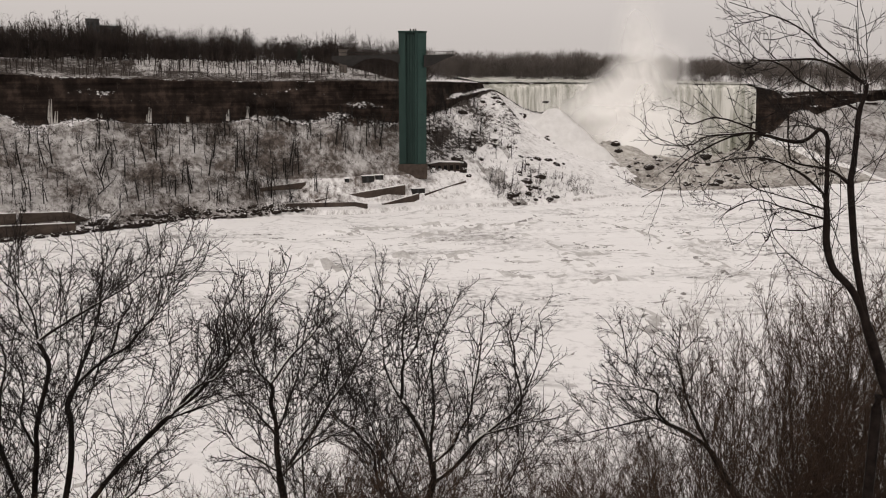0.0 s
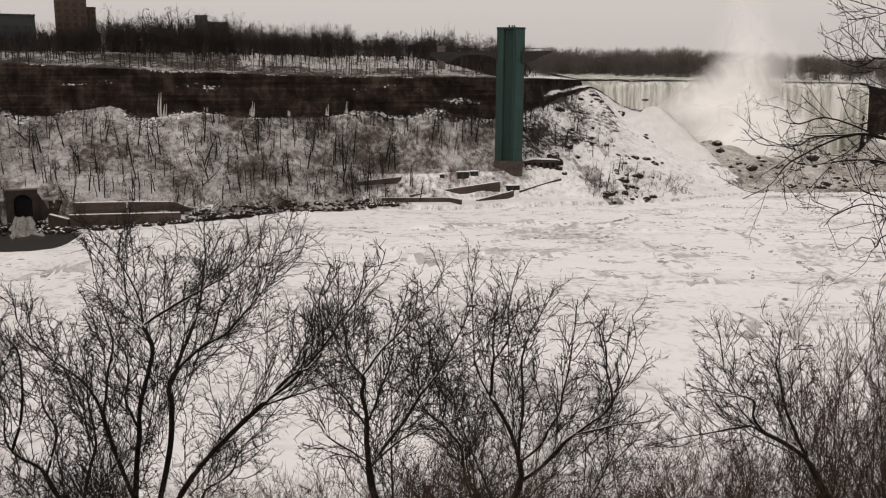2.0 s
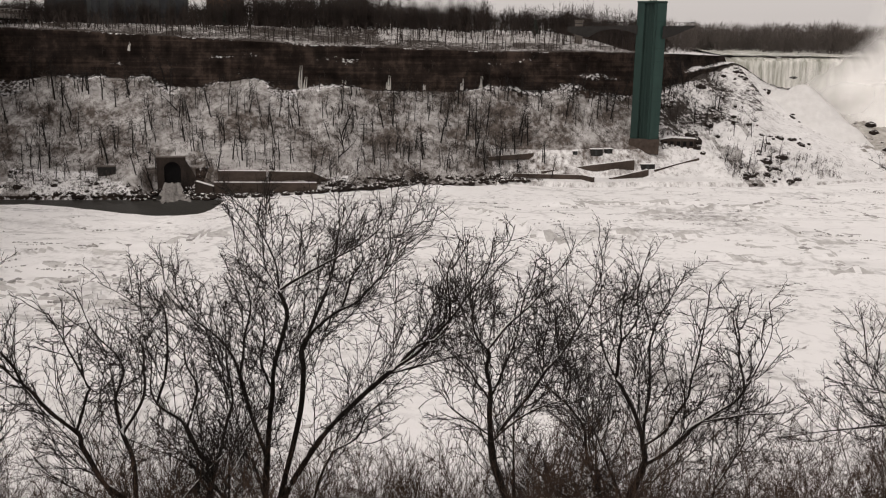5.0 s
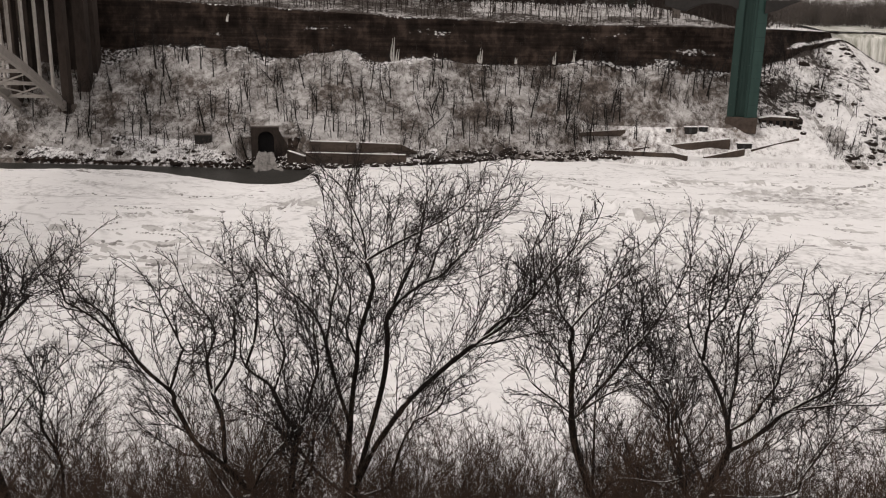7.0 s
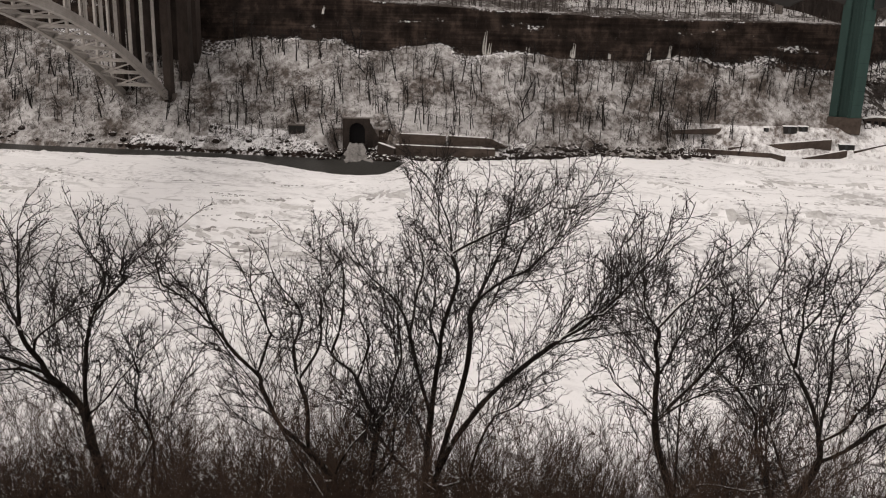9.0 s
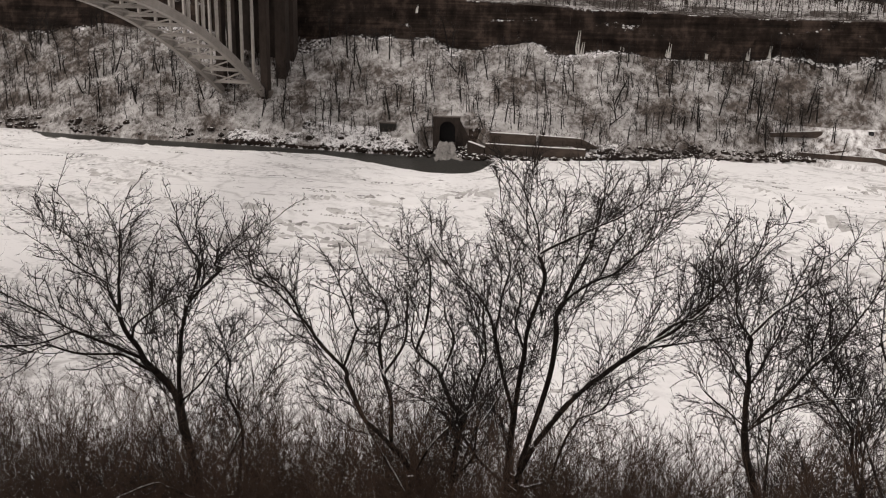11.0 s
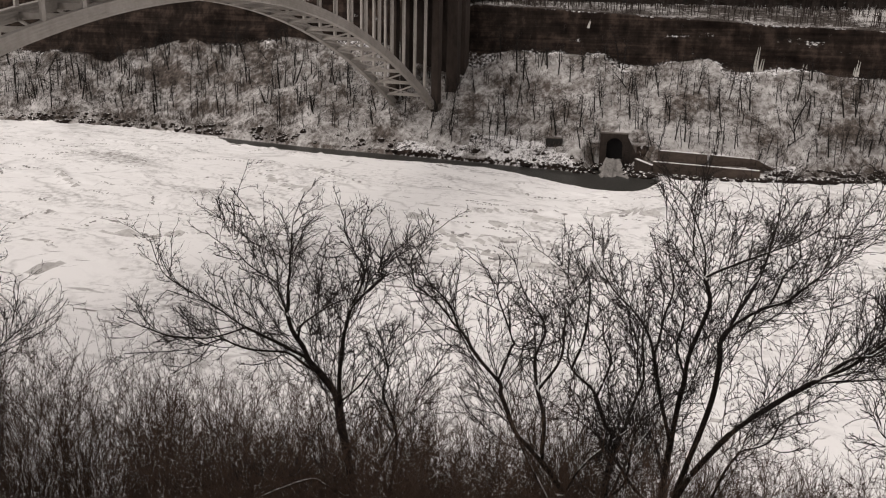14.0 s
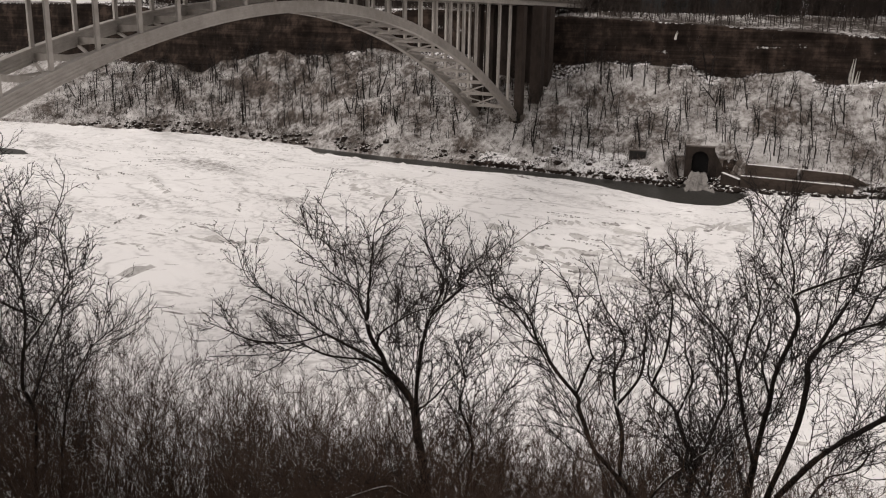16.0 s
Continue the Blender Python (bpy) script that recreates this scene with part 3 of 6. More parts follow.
build_river()
pool_c = W(-452, -80, 0.62)
ang = np.linspace(0, 2 * np.pi, 40, endpoint=False)
rad = 1 + 0.12 * np.sin(3 * ang) + 0.07 * np.sin(7 * ang + 1)
ring = np.stack([26 * rad * np.cos(ang), 9.5 * rad * np.sin(ang), 0 * ang], 1)
me = mesh_np("ice_pool", np.concatenate([ring, [[0, 0, 0]]]), np.array([[i, (i + 1) % 40, 40] for i in range(40)]))
pool = put("ice_pool", me, MAT_WATER)
pool.matrix_world = Matrix.Translation(pool_c) @ pose(0, 0, 0, 0, 0, 22.3)
tagged(pool, "dark pool of open water in the river ice", "pool", kind="structure")

# ---------------------------------------------------------------- growing things
def unit(v):
    return v / np.maximum(np.linalg.norm(v, axis=-1, keepdims=True), 1e-9)


def tubes(P, R, sides):
    """Rings along m polylines of k points: vertices and quads."""
    m, k, _ = P.shape
    tan = np.empty_like(P)
    tan[:, 1:-1] = P[:, 2:] - P[:, :-2]
    tan[:, 0] = P[:, 1] - P[:, 0]
    tan[:, -1] = P[:, -1] - P[:, -2]
    tan = unit(tan)
    ref = np.where(np.abs(tan[..., 2:3]) > 0.9, np.array([1.0, 0, 0]), np.array([0, 0, 1.0]))
    u = unit(np.cross(tan, ref))
    v = np.cross(tan, u)
    a = np.arange(sides) * 2 * np.pi / sides
    ring = P[:, :, None] + R[:, :, None, None] * (np.cos(a)[:, None] * u[:, :, None] + np.sin(a)[:, None] * v[:, :, None])
    i = np.arange(m)[:, None, None] * k * sides + np.arange(k - 1)[None, :, None] * sides
    j, j2 = np.arange(sides)[None, None], (np.arange(sides) + 1)[None, None] % sides
    quads = np.stack([i + j, i + j2, i + sides + j2, i + sides + j], -1).reshape(-1, 4)
    return ring.reshape(-1, 3), quads


def spikes(P, R):
    """Thin three-sided points from the first to the last point of each polyline: cheap twigs."""
    a, b = P[:, 0], P[:, -1]
    d = unit(b - a)
    ref = np.where(np.abs(d[:, 2:3]) > 0.9, np.array([1.0, 0, 0]), np.array([0, 0, 1.0]))
    u = unit(np.cross(d, ref))
    v = np.cross(d, u)
    r = R[:, :1]
    ring = [a + r * (math.cos(q) * u + math.sin(q) * v) for q in (0, 2.094, 4.189)]
    V = np.stack(ring + [b], 1).reshape(-1, 3)
    i = np.arange(len(P))[:, None] * 4
    return V, np.concatenate([i + [0, 1, 3], i + [1, 2, 3], i + [2, 0, 3]])


def blades(P, R, seed=1):
    """Single slivers for the twigs of far trees, each far thinner than the eye can part."""
    a, b = P[:, 0], P[:, -1]
    side = rng_of(seed).normal(size=a.shape) * np.array([1, 1, 0.3])
    u = unit(np.cross(b - a, side)) * R[:, :1] * 1.5
    V = np.stack([a + u, a - u, b], 1).reshape(-1, 3)
    return V, np.arange(len(V)).reshape(-1, 3)


def merged_mesh(name, pieces, smooth=False):
    """One mesh from quads and triangles together."""
    verts, quads, tris, off = [], [], [], 0
    for v, f in pieces:
        verts.append(v)
        (quads if f.shape[1] == 4 else tris).append(f + off)
        off += len(v)
    groups = [np.concatenate(g) for g in (quads, tris) if g]
    return mesh_np(name, np.concatenate(verts), groups, smooth)


def join(pieces):
    verts, faces, off = [], [], 0
    for v, f in pieces:
        verts.append(v)
        faces.append(f + off)
        off += len(v)
    return np.concatenate(verts), np.concatenate(faces)


def sprout(rng, P, R, per, lo, hi, spread, ratio, up, k, thin, rmin, wander=0.22, fade=0.55, curl=None):
    """Side branches on every polyline of P."""
    m, kp, _ = P.shape
    t = lo + (hi - lo) * (np.arange(per)[None] + rng.random((m, per))) / per
    x = t * (kp - 1)
    i = np.minimum(x.astype(int), kp - 2)
    fr = (x - i)[..., None]
    mi = np.arange(m)[:, None]
    start = P[mi, i] * (1 - fr) + P[mi, i + 1] * fr
    tan = unit(P[mi, i + 1] - P[mi, i])
    rad = R[mi, i] * (1 - fr[..., 0]) + R[mi, i + 1] * fr[..., 0]
    side = rng.normal(size=tan.shape)
    side = unit(side - (side * tan).sum(-1, keepdims=True) * tan)
    ang = spread * (0.65 + 0.7 * rng.random((m, per)))[..., None]
    d = tan * np.cos(ang) + side * np.sin(ang)
    d[..., 2] += up
    d = unit(d)
    length = np.linalg.norm(np.diff(P, axis=1), axis=-1).sum(-1)[:, None] * ratio * (1 - fade * t) * (0.55 + 0.9 * rng.random((m, per)))
    step = (length / (k - 1))[..., None]
    pts = [start]
    for _ in range(k - 1):
        d = unit(d + wander * rng.normal(size=d.shape) + np.array([0, 0, up * 0.35 if curl is None else curl]))
        pts.append(pts[-1] + d * step)
    Q = np.stack(pts, 2).reshape(m * per, k, 3)
    r0 = np.maximum(rad * thin, rmin).reshape(-1, 1)
    S = r0 + (rmin * 0.8 - r0) * np.linspace(0, 1, k)[None] ** 0.8
    return Q, np.maximum(S, rmin * 0.7)


def spline(points, k):
    """k points on a smooth curve through the given ones."""
    p = np.asarray(points, float)
    p = np.vstack([2 * p[0] - p[1], p, 2 * p[-1] - p[-2]])
    n = len(p) - 3
    out = []
    for x in np.linspace(0, n - 1e-6, k):
        i = int(x)
        f = x - i
        a, b, c, d = p[i:i + 4]
        out.append(0.5 * (2 * b + (c - a) * f + (2 * a - 5 * b + 4 * c - d) * f * f + (3 * b - a - 3 * c + d) * f ** 3))
    return np.array(out)


def resample(P, k):
    """The same polylines with k points each."""
    x = np.linspace(0, P.shape[1] - 1, k)
    i = np.minimum(x.astype(int), P.shape[1] - 2)
    f = (x - i)[None, :, None]
    return P[:, i] * (1 - f) + P[:, i + 1] * f


def near_bank_z(dist):
    """Height of the near slope, by the distance from the rim path."""
    return float(np.interp(dist, [0.7, 2.6, 6.6, 13.6, 21.6, 31.6, 43.6, 57.6, 71.6], [55.3, 53, 49.6, 42.5, 35, 26.5, 17, 7.5, 1.5]))


def polar(az, r, z):
    a = radians(az)
    return Vector((-r * math.sin(a), r * math.cos(a), z))


def grow(rng, nodes, parents, goals, step, kill, reach, up, inertia=0.5, jitter=0.18, rounds=70):
    """Branches that grow from a skeleton of nodes towards many goals, sharing out the space between them."""
    pos, par = [np.array(nodes)], [np.array(parents)]
    count = len(nodes)
    heading = np.zeros((count, 3))
    has = pos[0][np.maximum(par[0], 0)]
    heading = unit(pos[0] - has + 1e-9)
    goals = np.array(goals)
    best = np.full(len(goals), 1e9)
    where = np.zeros(len(goals), int)
    fresh, first = pos[0], 0
    everything = pos[0]
    kids = np.zeros(count, int)
    for _ in range(rounds):
        for c in range(0, len(fresh), 400):
            d = np.linalg.norm(goals[:, None] - fresh[None, c:c + 400], axis=-1)
            near = d.argmin(1)
            val = d[np.arange(len(goals)), near]
            closer = val < best
            best = np.where(closer, val, best)
            where = np.where(closer, near + c + first, where)
        alive = best > kill
        goals, best, where = goals[alive], best[alive], where[alive]
        pull = best < reach
        if not pull.any():
            break
        at = where[pull]
        acc = np.zeros((count, 3))
        np.add.at(acc, at, unit(goals[pull] - everything[at]))
        grows = np.unique(at)
        grows = grows[kids[grows] < 3]
        if not len(grows):
            break
        d = unit(unit(acc[grows]) + inertia * heading[grows] + np.array([0, 0, up]) + jitter * rng.normal(size=(len(grows), 3)))
        fresh, first = everything[grows] + d * step, count
        kids[grows] += 1
        pos.append(fresh)
        par.append(grows)
        heading = np.concatenate([heading, d])
        kids = np.concatenate([kids, np.zeros(len(grows), int)])
        everything = np.concatenate([everything, fresh])
        count = len(everything)
    return everything, np.concatenate(par)


def limb_tubes(pos, par, tip, girth, thick, sides=7):
    """Tubes for the thick limbs, three-sided tubes for the thin ones, and the ends of all twigs."""
    count = len(pos)
    kids = np.bincount(par[par >= 0], minlength=count)
    load = (kids == 0).astype(float)
    order = range(count - 1, -1, -1)
    for i in order:
        if par[i] >= 0:
            load[par[i]] += load[i]
    power = math.log(max(load.max(), 3)) / math.log(girth / tip)
    radius = tip * load ** (1 / power)
    stout, thin_a, thin_b = [], [], []
    taken = np.full(count, -1)
    heavy = np.zeros(count)
    for i in range(count):
        p = par[i]
        if p >= 0 and load[i] > heavy[p]:
            heavy[p], taken[p] = load[i], i
    for i in range(count):
        p = par[i]
        if radius[i] >= thick and (p < 0 or taken[p] != i):
            chain = [p, i] if p >= 0 else [i]
            while taken[chain[-1]] >= 0 and radius[taken[chain[-1]]] >= thick:
                chain.append(taken[chain[-1]])
            if len(chain) > 2:
                rr = radius[chain].copy()
                rr[0] = min(rr[0], rr[1] * 1.15)
                stout.append(tubes(pos[chain][None], rr[None], sides))
                continue
        if p >= 0 and radius[i] < thick:
            thin_a.append(p)
            thin_b.append(i)
    a, b = np.array(thin_a, int), np.array(thin_b, int)
    P = np.stack([pos[a], pos[b]], 1)
    R = np.stack([np.minimum(radius[a], radius[b] * 1.3), radius[b]], 1)
    ends = np.nonzero(kids == 0)[0]
    return stout, (P, R), ends


def bare_tree(name, az, dist, limbs, seed, girth, label, bark=None, up=0.22, tip=0.0085, extra=3, dense=2.2, shoot=1.0, twig=5, step=0.16, sides=10):
    """A leafless tree on the near slope; limbs are aims in its own upright plane (across, height)."""
    rng = rng_of(seed)
    foot = polar(az, dist, near_bank_z(dist * math.cos(radians(az - 22.3))) - 0.4)
    a = radians(az)
    across, away = np.array([math.cos(a), math.sin(a), 0]), np.array([-math.sin(a), math.cos(a), 0])
    low = min(l[0][1] for l in limbs)
    fork = np.mean([l[0] for l in limbs if l[0][1] < low + 1.5], axis=0)
    base = np.array([foot.x, foot.y, foot.z])
    centre = np.array([foot.x, foot.y, 0.0])
    trunk_top = centre + across * fork[0] + np.array([0, 0, low])
    lines = [spline([base, base * 0.6 + trunk_top * 0.4 + rng.normal(size=3) * 0.12, trunk_top], 40)]
    reach = np.mean([np.hypot(l[-1][0] - fork[0], l[-1][1] - fork[1]) for l in limbs])
    for l in limbs:
        depth = rng.normal() * (0.036 if dist > 20 else 0.008) * dist
        pts = [centre + across * x + away * (depth * (i / (len(l) - 1)) * (1 + i / (len(l) - 1))) + np.array([0, 0, z]) for i, (x, z) in enumerate(l)]
        n = max(8, int(sum(np.linalg.norm(np.diff(pts, axis=0), axis=1)) * 0.94 / step))
        line = spline(pts, n)
        sway = fractal(np.linspace(0, n * step, n), np.full(n, rng.uniform(0, 99)), 1.6, seed, 2) - 0.5
        line = line + (sway * np.minimum(np.linspace(0, 3, n), 1))[:, None] * (across * 0.26 + away * 0.2)
        # a side limb springs from the limb that it meets
        if len(lines) > 1:
            old = np.concatenate(lines[1:])
            flat = np.hypot((old - line[0]) @ across, old[:, 2] - line[0][2])
            host = int(flat.argmin())
            if flat[host] < 0.7 and l[0][1] > low + 0.6:
                jump = old[host] - line[0]
                deep = away * (jump @ away)
                line = line + deep + (jump - deep) * np.clip(1 - np.linspace(0, 2.5, n), 0, 1)[:, None]
        lines.append(line)
    for j in range(extra):
        lean = rng.uniform(-0.8, 0.8)
        d = unit(across * math.sin(lean) + away * rng.choice([-1, 1]) * rng.uniform(0.35, 0.7) + np.array([0, 0, math.cos(lean)]))
        at = trunk_top + np.array([0, 0, rng.uniform(-1.0, 0.2)])
        pts = [at + d * reach * f * 0.75 + (rng.normal(size=3) * 0.2 + np.array([0, 0, 0.3]) * f) * (f > 0) for f in (0, 0.33, 0.66, 1.0)]
        lines.append(spline(pts, max(8, int(reach * 0.75 / step))))
    first = len(lines)
    for line in lines[1:first]:
        whole = len(line) * step
        count = max(2, int(sides * whole / 8 + 0.5))
        for q in range(count):
            t = 0.12 + 0.72 * (q + rng.random()) / count
            i = int(t * (len(line) - 2))
            go = unit(line[i + 1] - line[i])
            side = rng.normal(size=3) + across * (1.1 if q % 2 else -1.1)
            side = unit(side - (side @ go) * go)
            d = unit(go * 0.95 + side * rng.uniform(0.5, 1.05))
            n = max(6, int(whole * rng.uniform(0.28, 0.5) * (1.05 - 0.55 * t) / step))
            pts = [line[i]]
            for _ in range(n):
                d = unit(d + rng.normal(size=3) * 0.07 + np.array([0, 0, 0.16 * up]))
                pts.append(pts[-1] + d * step)
            lines.append(np.array(pts[1:]))
    nodes, parents = list(lines[0]), [-1] + list(range(39))
    for line in lines[1:]:
        old = np.array(nodes)
        d = np.linalg.norm(old - line[0], axis=1) + np.where(old[:, 2] > line[0][2] + 0.2, 0.4, 0)
        start = len(nodes)
        nodes += list(line)
        parents += [int(d.argmin())] + list(range(start, start + len(line) - 1))
    stout, thin, ends = limb_tubes(np.array(nodes), np.array(parents), tip * 1.5, girth, tip * 1.55)
    # straight upswept shoots on every limb, twigs on the shoots, and twiglets on those
    shoots, twigs, twiglets = [], [], []
    for q, line in enumerate(lines[1:]):
        length = len(line) * step
        count = max(2, int(length * dense))
        P = resample(line[None], 9)
        R = np.full((1, 9), tip * 1.6)
        B, RB = sprout(rng, P, R, count, 0.10 if q >= first - 1 else 0.25, 0.99, 0.85, shoot * (0.75 + 0.05 * length) / length, up * 0.3, 5, 0.8, tip, 0.17, 0.35, up * 0.12)
        C, RC = sprout(rng, B, RB, twig, 0.15, 1.0, 0.78, 0.50, up * 0.25, 3, 0.85, tip * 0.82, 0.18, 0.4, up * 0.1)
        D, RD = sprout(rng, C, RC, 2, 0.2, 1.0, 0.55, 0.60, up * 0.2, 2, 0.85, tip * 0.7, 0.1, 0.4, 0.02)
        shoots.append(tubes(B, RB, 3))
        twigs.append(spikes(C, RC))
        twiglets.append(blades(D, RD, seed + q))
    shoots, twigs, twiglets = join(shoots), join(twigs), join(twiglets)
    tree = thing(name, foot, label, "tree")
    inv = np.array([foot.x, foot.y, foot.z])
    v, f = join(stout)
    put("trunk", mesh_np("trunk", v - inv, f, True), bark or MAT_BARK, tree)
    pieces = [tubes(*thin, 3)] if len(thin[0]) else []
    pieces += [shoots, twigs, twiglets]
    put("crown", merged_mesh("crown", [(v - inv, f) for v, f in pieces], True), MAT_TWIG, tree, "fine dark leafless twigs")
    return tree


def ribbons(P, R, seed):
    """Flat strips along single segments, for the thin branches of far trees."""
    a, b = P[:, 0], P[:, 1]
    side = rng_of(seed).normal(size=a.shape) * np.array([1, 1, 0.3])
    u = unit(np.cross(b - a, side))
    V = np.stack([a + u * R[:, :1], a - u * R[:, :1], b - u * R[:, 1:], b + u * R[:, 1:]], 1).reshape(-1, 3)
    i = np.arange(len(P))[:, None] * 4
    return V, np.concatenate([i + [0, 1, 2], i + [0, 2, 3]])


def far_tree(seed, high, wide, low, goals, step, tip, girth, up=0.35, lean=0.06, forks=0):
    """A leafless tree with a full crown for the far shore: (trunk, twigs)."""
    rng = rng_of(seed)
    n = int(high * 0.72 / step)
    tilt = np.array([rng.normal() * lean, rng.normal() * lean, 1.0])
    line = np.arange(n + 1)[:, None] * step * unit(tilt) + np.cumsum(rng.normal(size=(n + 1, 3)) * np.array([0.05, 0.05, 0]), 0) * step
    nodes, parents = list(line), [-1] + list(range(n))
    for j in range(forks):
        at = int(n * rng.uniform(0.2, 0.5))
        d = unit(np.array([rng.normal() * 0.6, rng.normal() * 0.6, 1.0]))
        start = len(nodes)
        m = int(n * 0.5)
        nodes += [line[at] + d * step * (k + 1) for k in range(m)]
        parents += [at] + list(range(start, start + m - 1))
    q = rng.normal(size=(goals, 3))
    q = unit(q) * rng.random((goals, 1)) ** 0.4
    mid = (high + low) / 2
    aims = q * np.array([wide / 2, wide / 2, (high - low) / 2]) + np.array([0, 0, mid]) + tilt * np.array([1, 1, 0]) * mid
    pos, par = grow(rng, nodes, parents, aims, step, step * 1.2, wide, up, 0.9, 0.10, 40)
    stout, thin, ends = limb_tubes(pos, par, tip, girth, tip * 2.4, 3)
    d = unit(pos[ends] - pos[np.maximum(par[ends], 0)])
    tail = [np.stack([pos[ends], pos[ends] + unit(d + rng.normal(size=d.shape) * 0.3 + np.array([0, 0, 0.45])) * step * rng.uniform(0.7, 1.5, (len(ends), 1))], 1) for _ in range(2)]
    tail = np.concatenate(tail)
    return join([triangles(p) for p in stout]), join([ribbons(*thin, seed), blades(tail, np.full((len(tail), 2), tip * 0.7), seed)])


def sapling_arrays(seed, height, girth, per=(7, 4), spread=0.55, rmin=0.035, forks=2, lean=0.12, low=0.3, ratio=0.36, up=0.35, ends=3):
    """A thin bare tree for far slopes: (trunk pieces, twig pieces)."""
    rng = rng_of(seed)
    k = 6
    P, R = [], []
    for j in range(forks):
        d = np.array([rng.normal() * lean, rng.normal() * lean, 1.0])
        start = np.zeros(3) if j == 0 else P[0][2 + (j % 2)]
        rest = height * (1 if j == 0 else 0.62 * (0.8 + 0.3 * rng.random()))
        if j:
            d += np.array([rng.normal() * 0.3, rng.normal() * 0.3, 0])
        pts = [start]
        for i in range(k - 1):
            d = unit(d + rng.normal(size=3) * np.array([0.1, 0.1, 0.03]))
            pts.append(pts[-1] + d * rest / (k - 1))
        P.append(np.array(pts))
        r0 = girth * (1 if j == 0 else 0.6)
        R.append(r0 + (rmin - r0) * np.linspace(0, 1, k))
    P, R = np.array(P), np.array(R)
    B, RB = sprout(rng, P, R, per[0], low, 1.0, spread, ratio, up, 4, 0.42, rmin)
    C, RC = sprout(rng, B, RB, per[1], 0.2, 1.0, 0.6, 0.55, up * 0.5, ends, 0.8, rmin * 0.75)
    return triangles(tubes(P, R, 3)), join([spikes(B, RB), blades(C, RC * 1.25, seed)])


def triangles(piece):
    v, f = piece
    return v, np.concatenate([f[:, [0, 1, 2]], f[:, [0, 2, 3]]])


def crown_clump(seed, count, high, wide, low, width, long):
    """The twig haze of one far crown: upswept slivers in a rounded volume, on a short trunk."""
    rng = rng_of(seed)
    q = unit(rng.normal(size=(count, 3))) * rng.random((count, 1)) ** 0.45
    a = q * np.array([wide / 2, wide / 2, (high - low) / 2]) + np.array([0, 0, (high + low) / 2])
    d = unit(q * np.array([0.7, 0.7, 0.35]) + rng.normal(size=q.shape) * 0.35 + np.array([0, 0, 0.75]))
    P = np.stack([a - d * long * 0.5, a + d * long * rng.uniform(0.3, 0.7, (count, 1))], 1)
    stem = np.array([[[0, 0, -0.5], [0.1, 0, high * 0.4], [0, 0.1, high * 0.75]]])
    return join([triangles(tubes(stem, np.array([[0.2, 0.15, 0.05]]), 3)), blades(P, np.full((count, 2), width), seed)])


def scatter_mesh(variants, places):
    """Many copies of arrays joined into one mesh: places are (variant, x, y, z, turn, size)."""
    pieces = []
    for which, x, y, z, turn, size in places:
        v, f = variants[which]
        c, s_ = math.cos(turn), math.sin(turn)
        q = np.stack([v[:, 0] * c - v[:, 1] * s_, v[:, 0] * s_ + v[:, 1] * c, v[:, 2]], 1) * size
        pieces.append((q + np.array([x, y, z]), f))
    return join(pieces)


# ---------------------------------------------------------------- the falls and their spray
def build_falls():
    rng = rng_of(11)
    s = np.arange(86, 249, 0.9)
    rows = np.linspace(0, 1, 26)
    n0 = edge_n(s) + 5.0
    V = []
    for t in rows:
        fall = np.clip((t - 0.06) / 0.94, 0, 1)
        out = 4.2 - 10.5 * np.minimum(t / 0.12, 1) * 0.6 - 2.6 * fall ** 0.6
        fold = (1.1 * smooth_noise(s, s * 0, 7, 80) + 0.5 * smooth_noise(s, s * 0 + t * 2, 2.2, 83)) * np.clip(t * 4, 0.1, 1)
        z = rim_z(s) + 0.35 - fall * (rim_z(s) - 2.0) + 0.25 * smooth_noise(s, s * 0, 5, 85)
        x, y = world_xy(s, n0 + out + fold)
        V.append(np.stack([x, y, z], 1))
    V = np.array(V)
    R, C = V.shape[:2]
    a = (np.arange(R - 1)[:, None] * C + np.arange(C - 1)[None]).ravel()
    me = mesh_np("waterfall", V.reshape(-1, 3), np.stack([a, a + C, a + C + 1, a + 1], 1), True)
    tagged(put("waterfall", me, MAT_FALLS), "wide white waterfall pouring over a rock rim into spray", "waterfall", kind="structure")
    s = np.linspace(80, 254, 60)
    V = []
    for d in (4.5, 12, 30, 60, 110, 180):
        x, y = world_xy(s + d * 0.3, edge_n(s) + d)
        V.append(np.stack([x, y, rim_z(s) + 0.4 + d * 0.012 + 0.3 * smooth_noise(s, s * 0 + d, 4, 90)], 1))
    V = np.array(V)
    R, C = V.shape[:2]
    a = (np.arange(R - 1)[:, None] * C + np.arange(C - 1)[None]).ravel()
    me = mesh_np("rapids", V.reshape(-1, 3), np.stack([a, a + C, a + C + 1, a + 1], 1), True)
    tagged(put("rapids", me, MAT_FALLS), "shallow white rapids above the rim of the falls", "rapids", kind="structure")


build_falls()


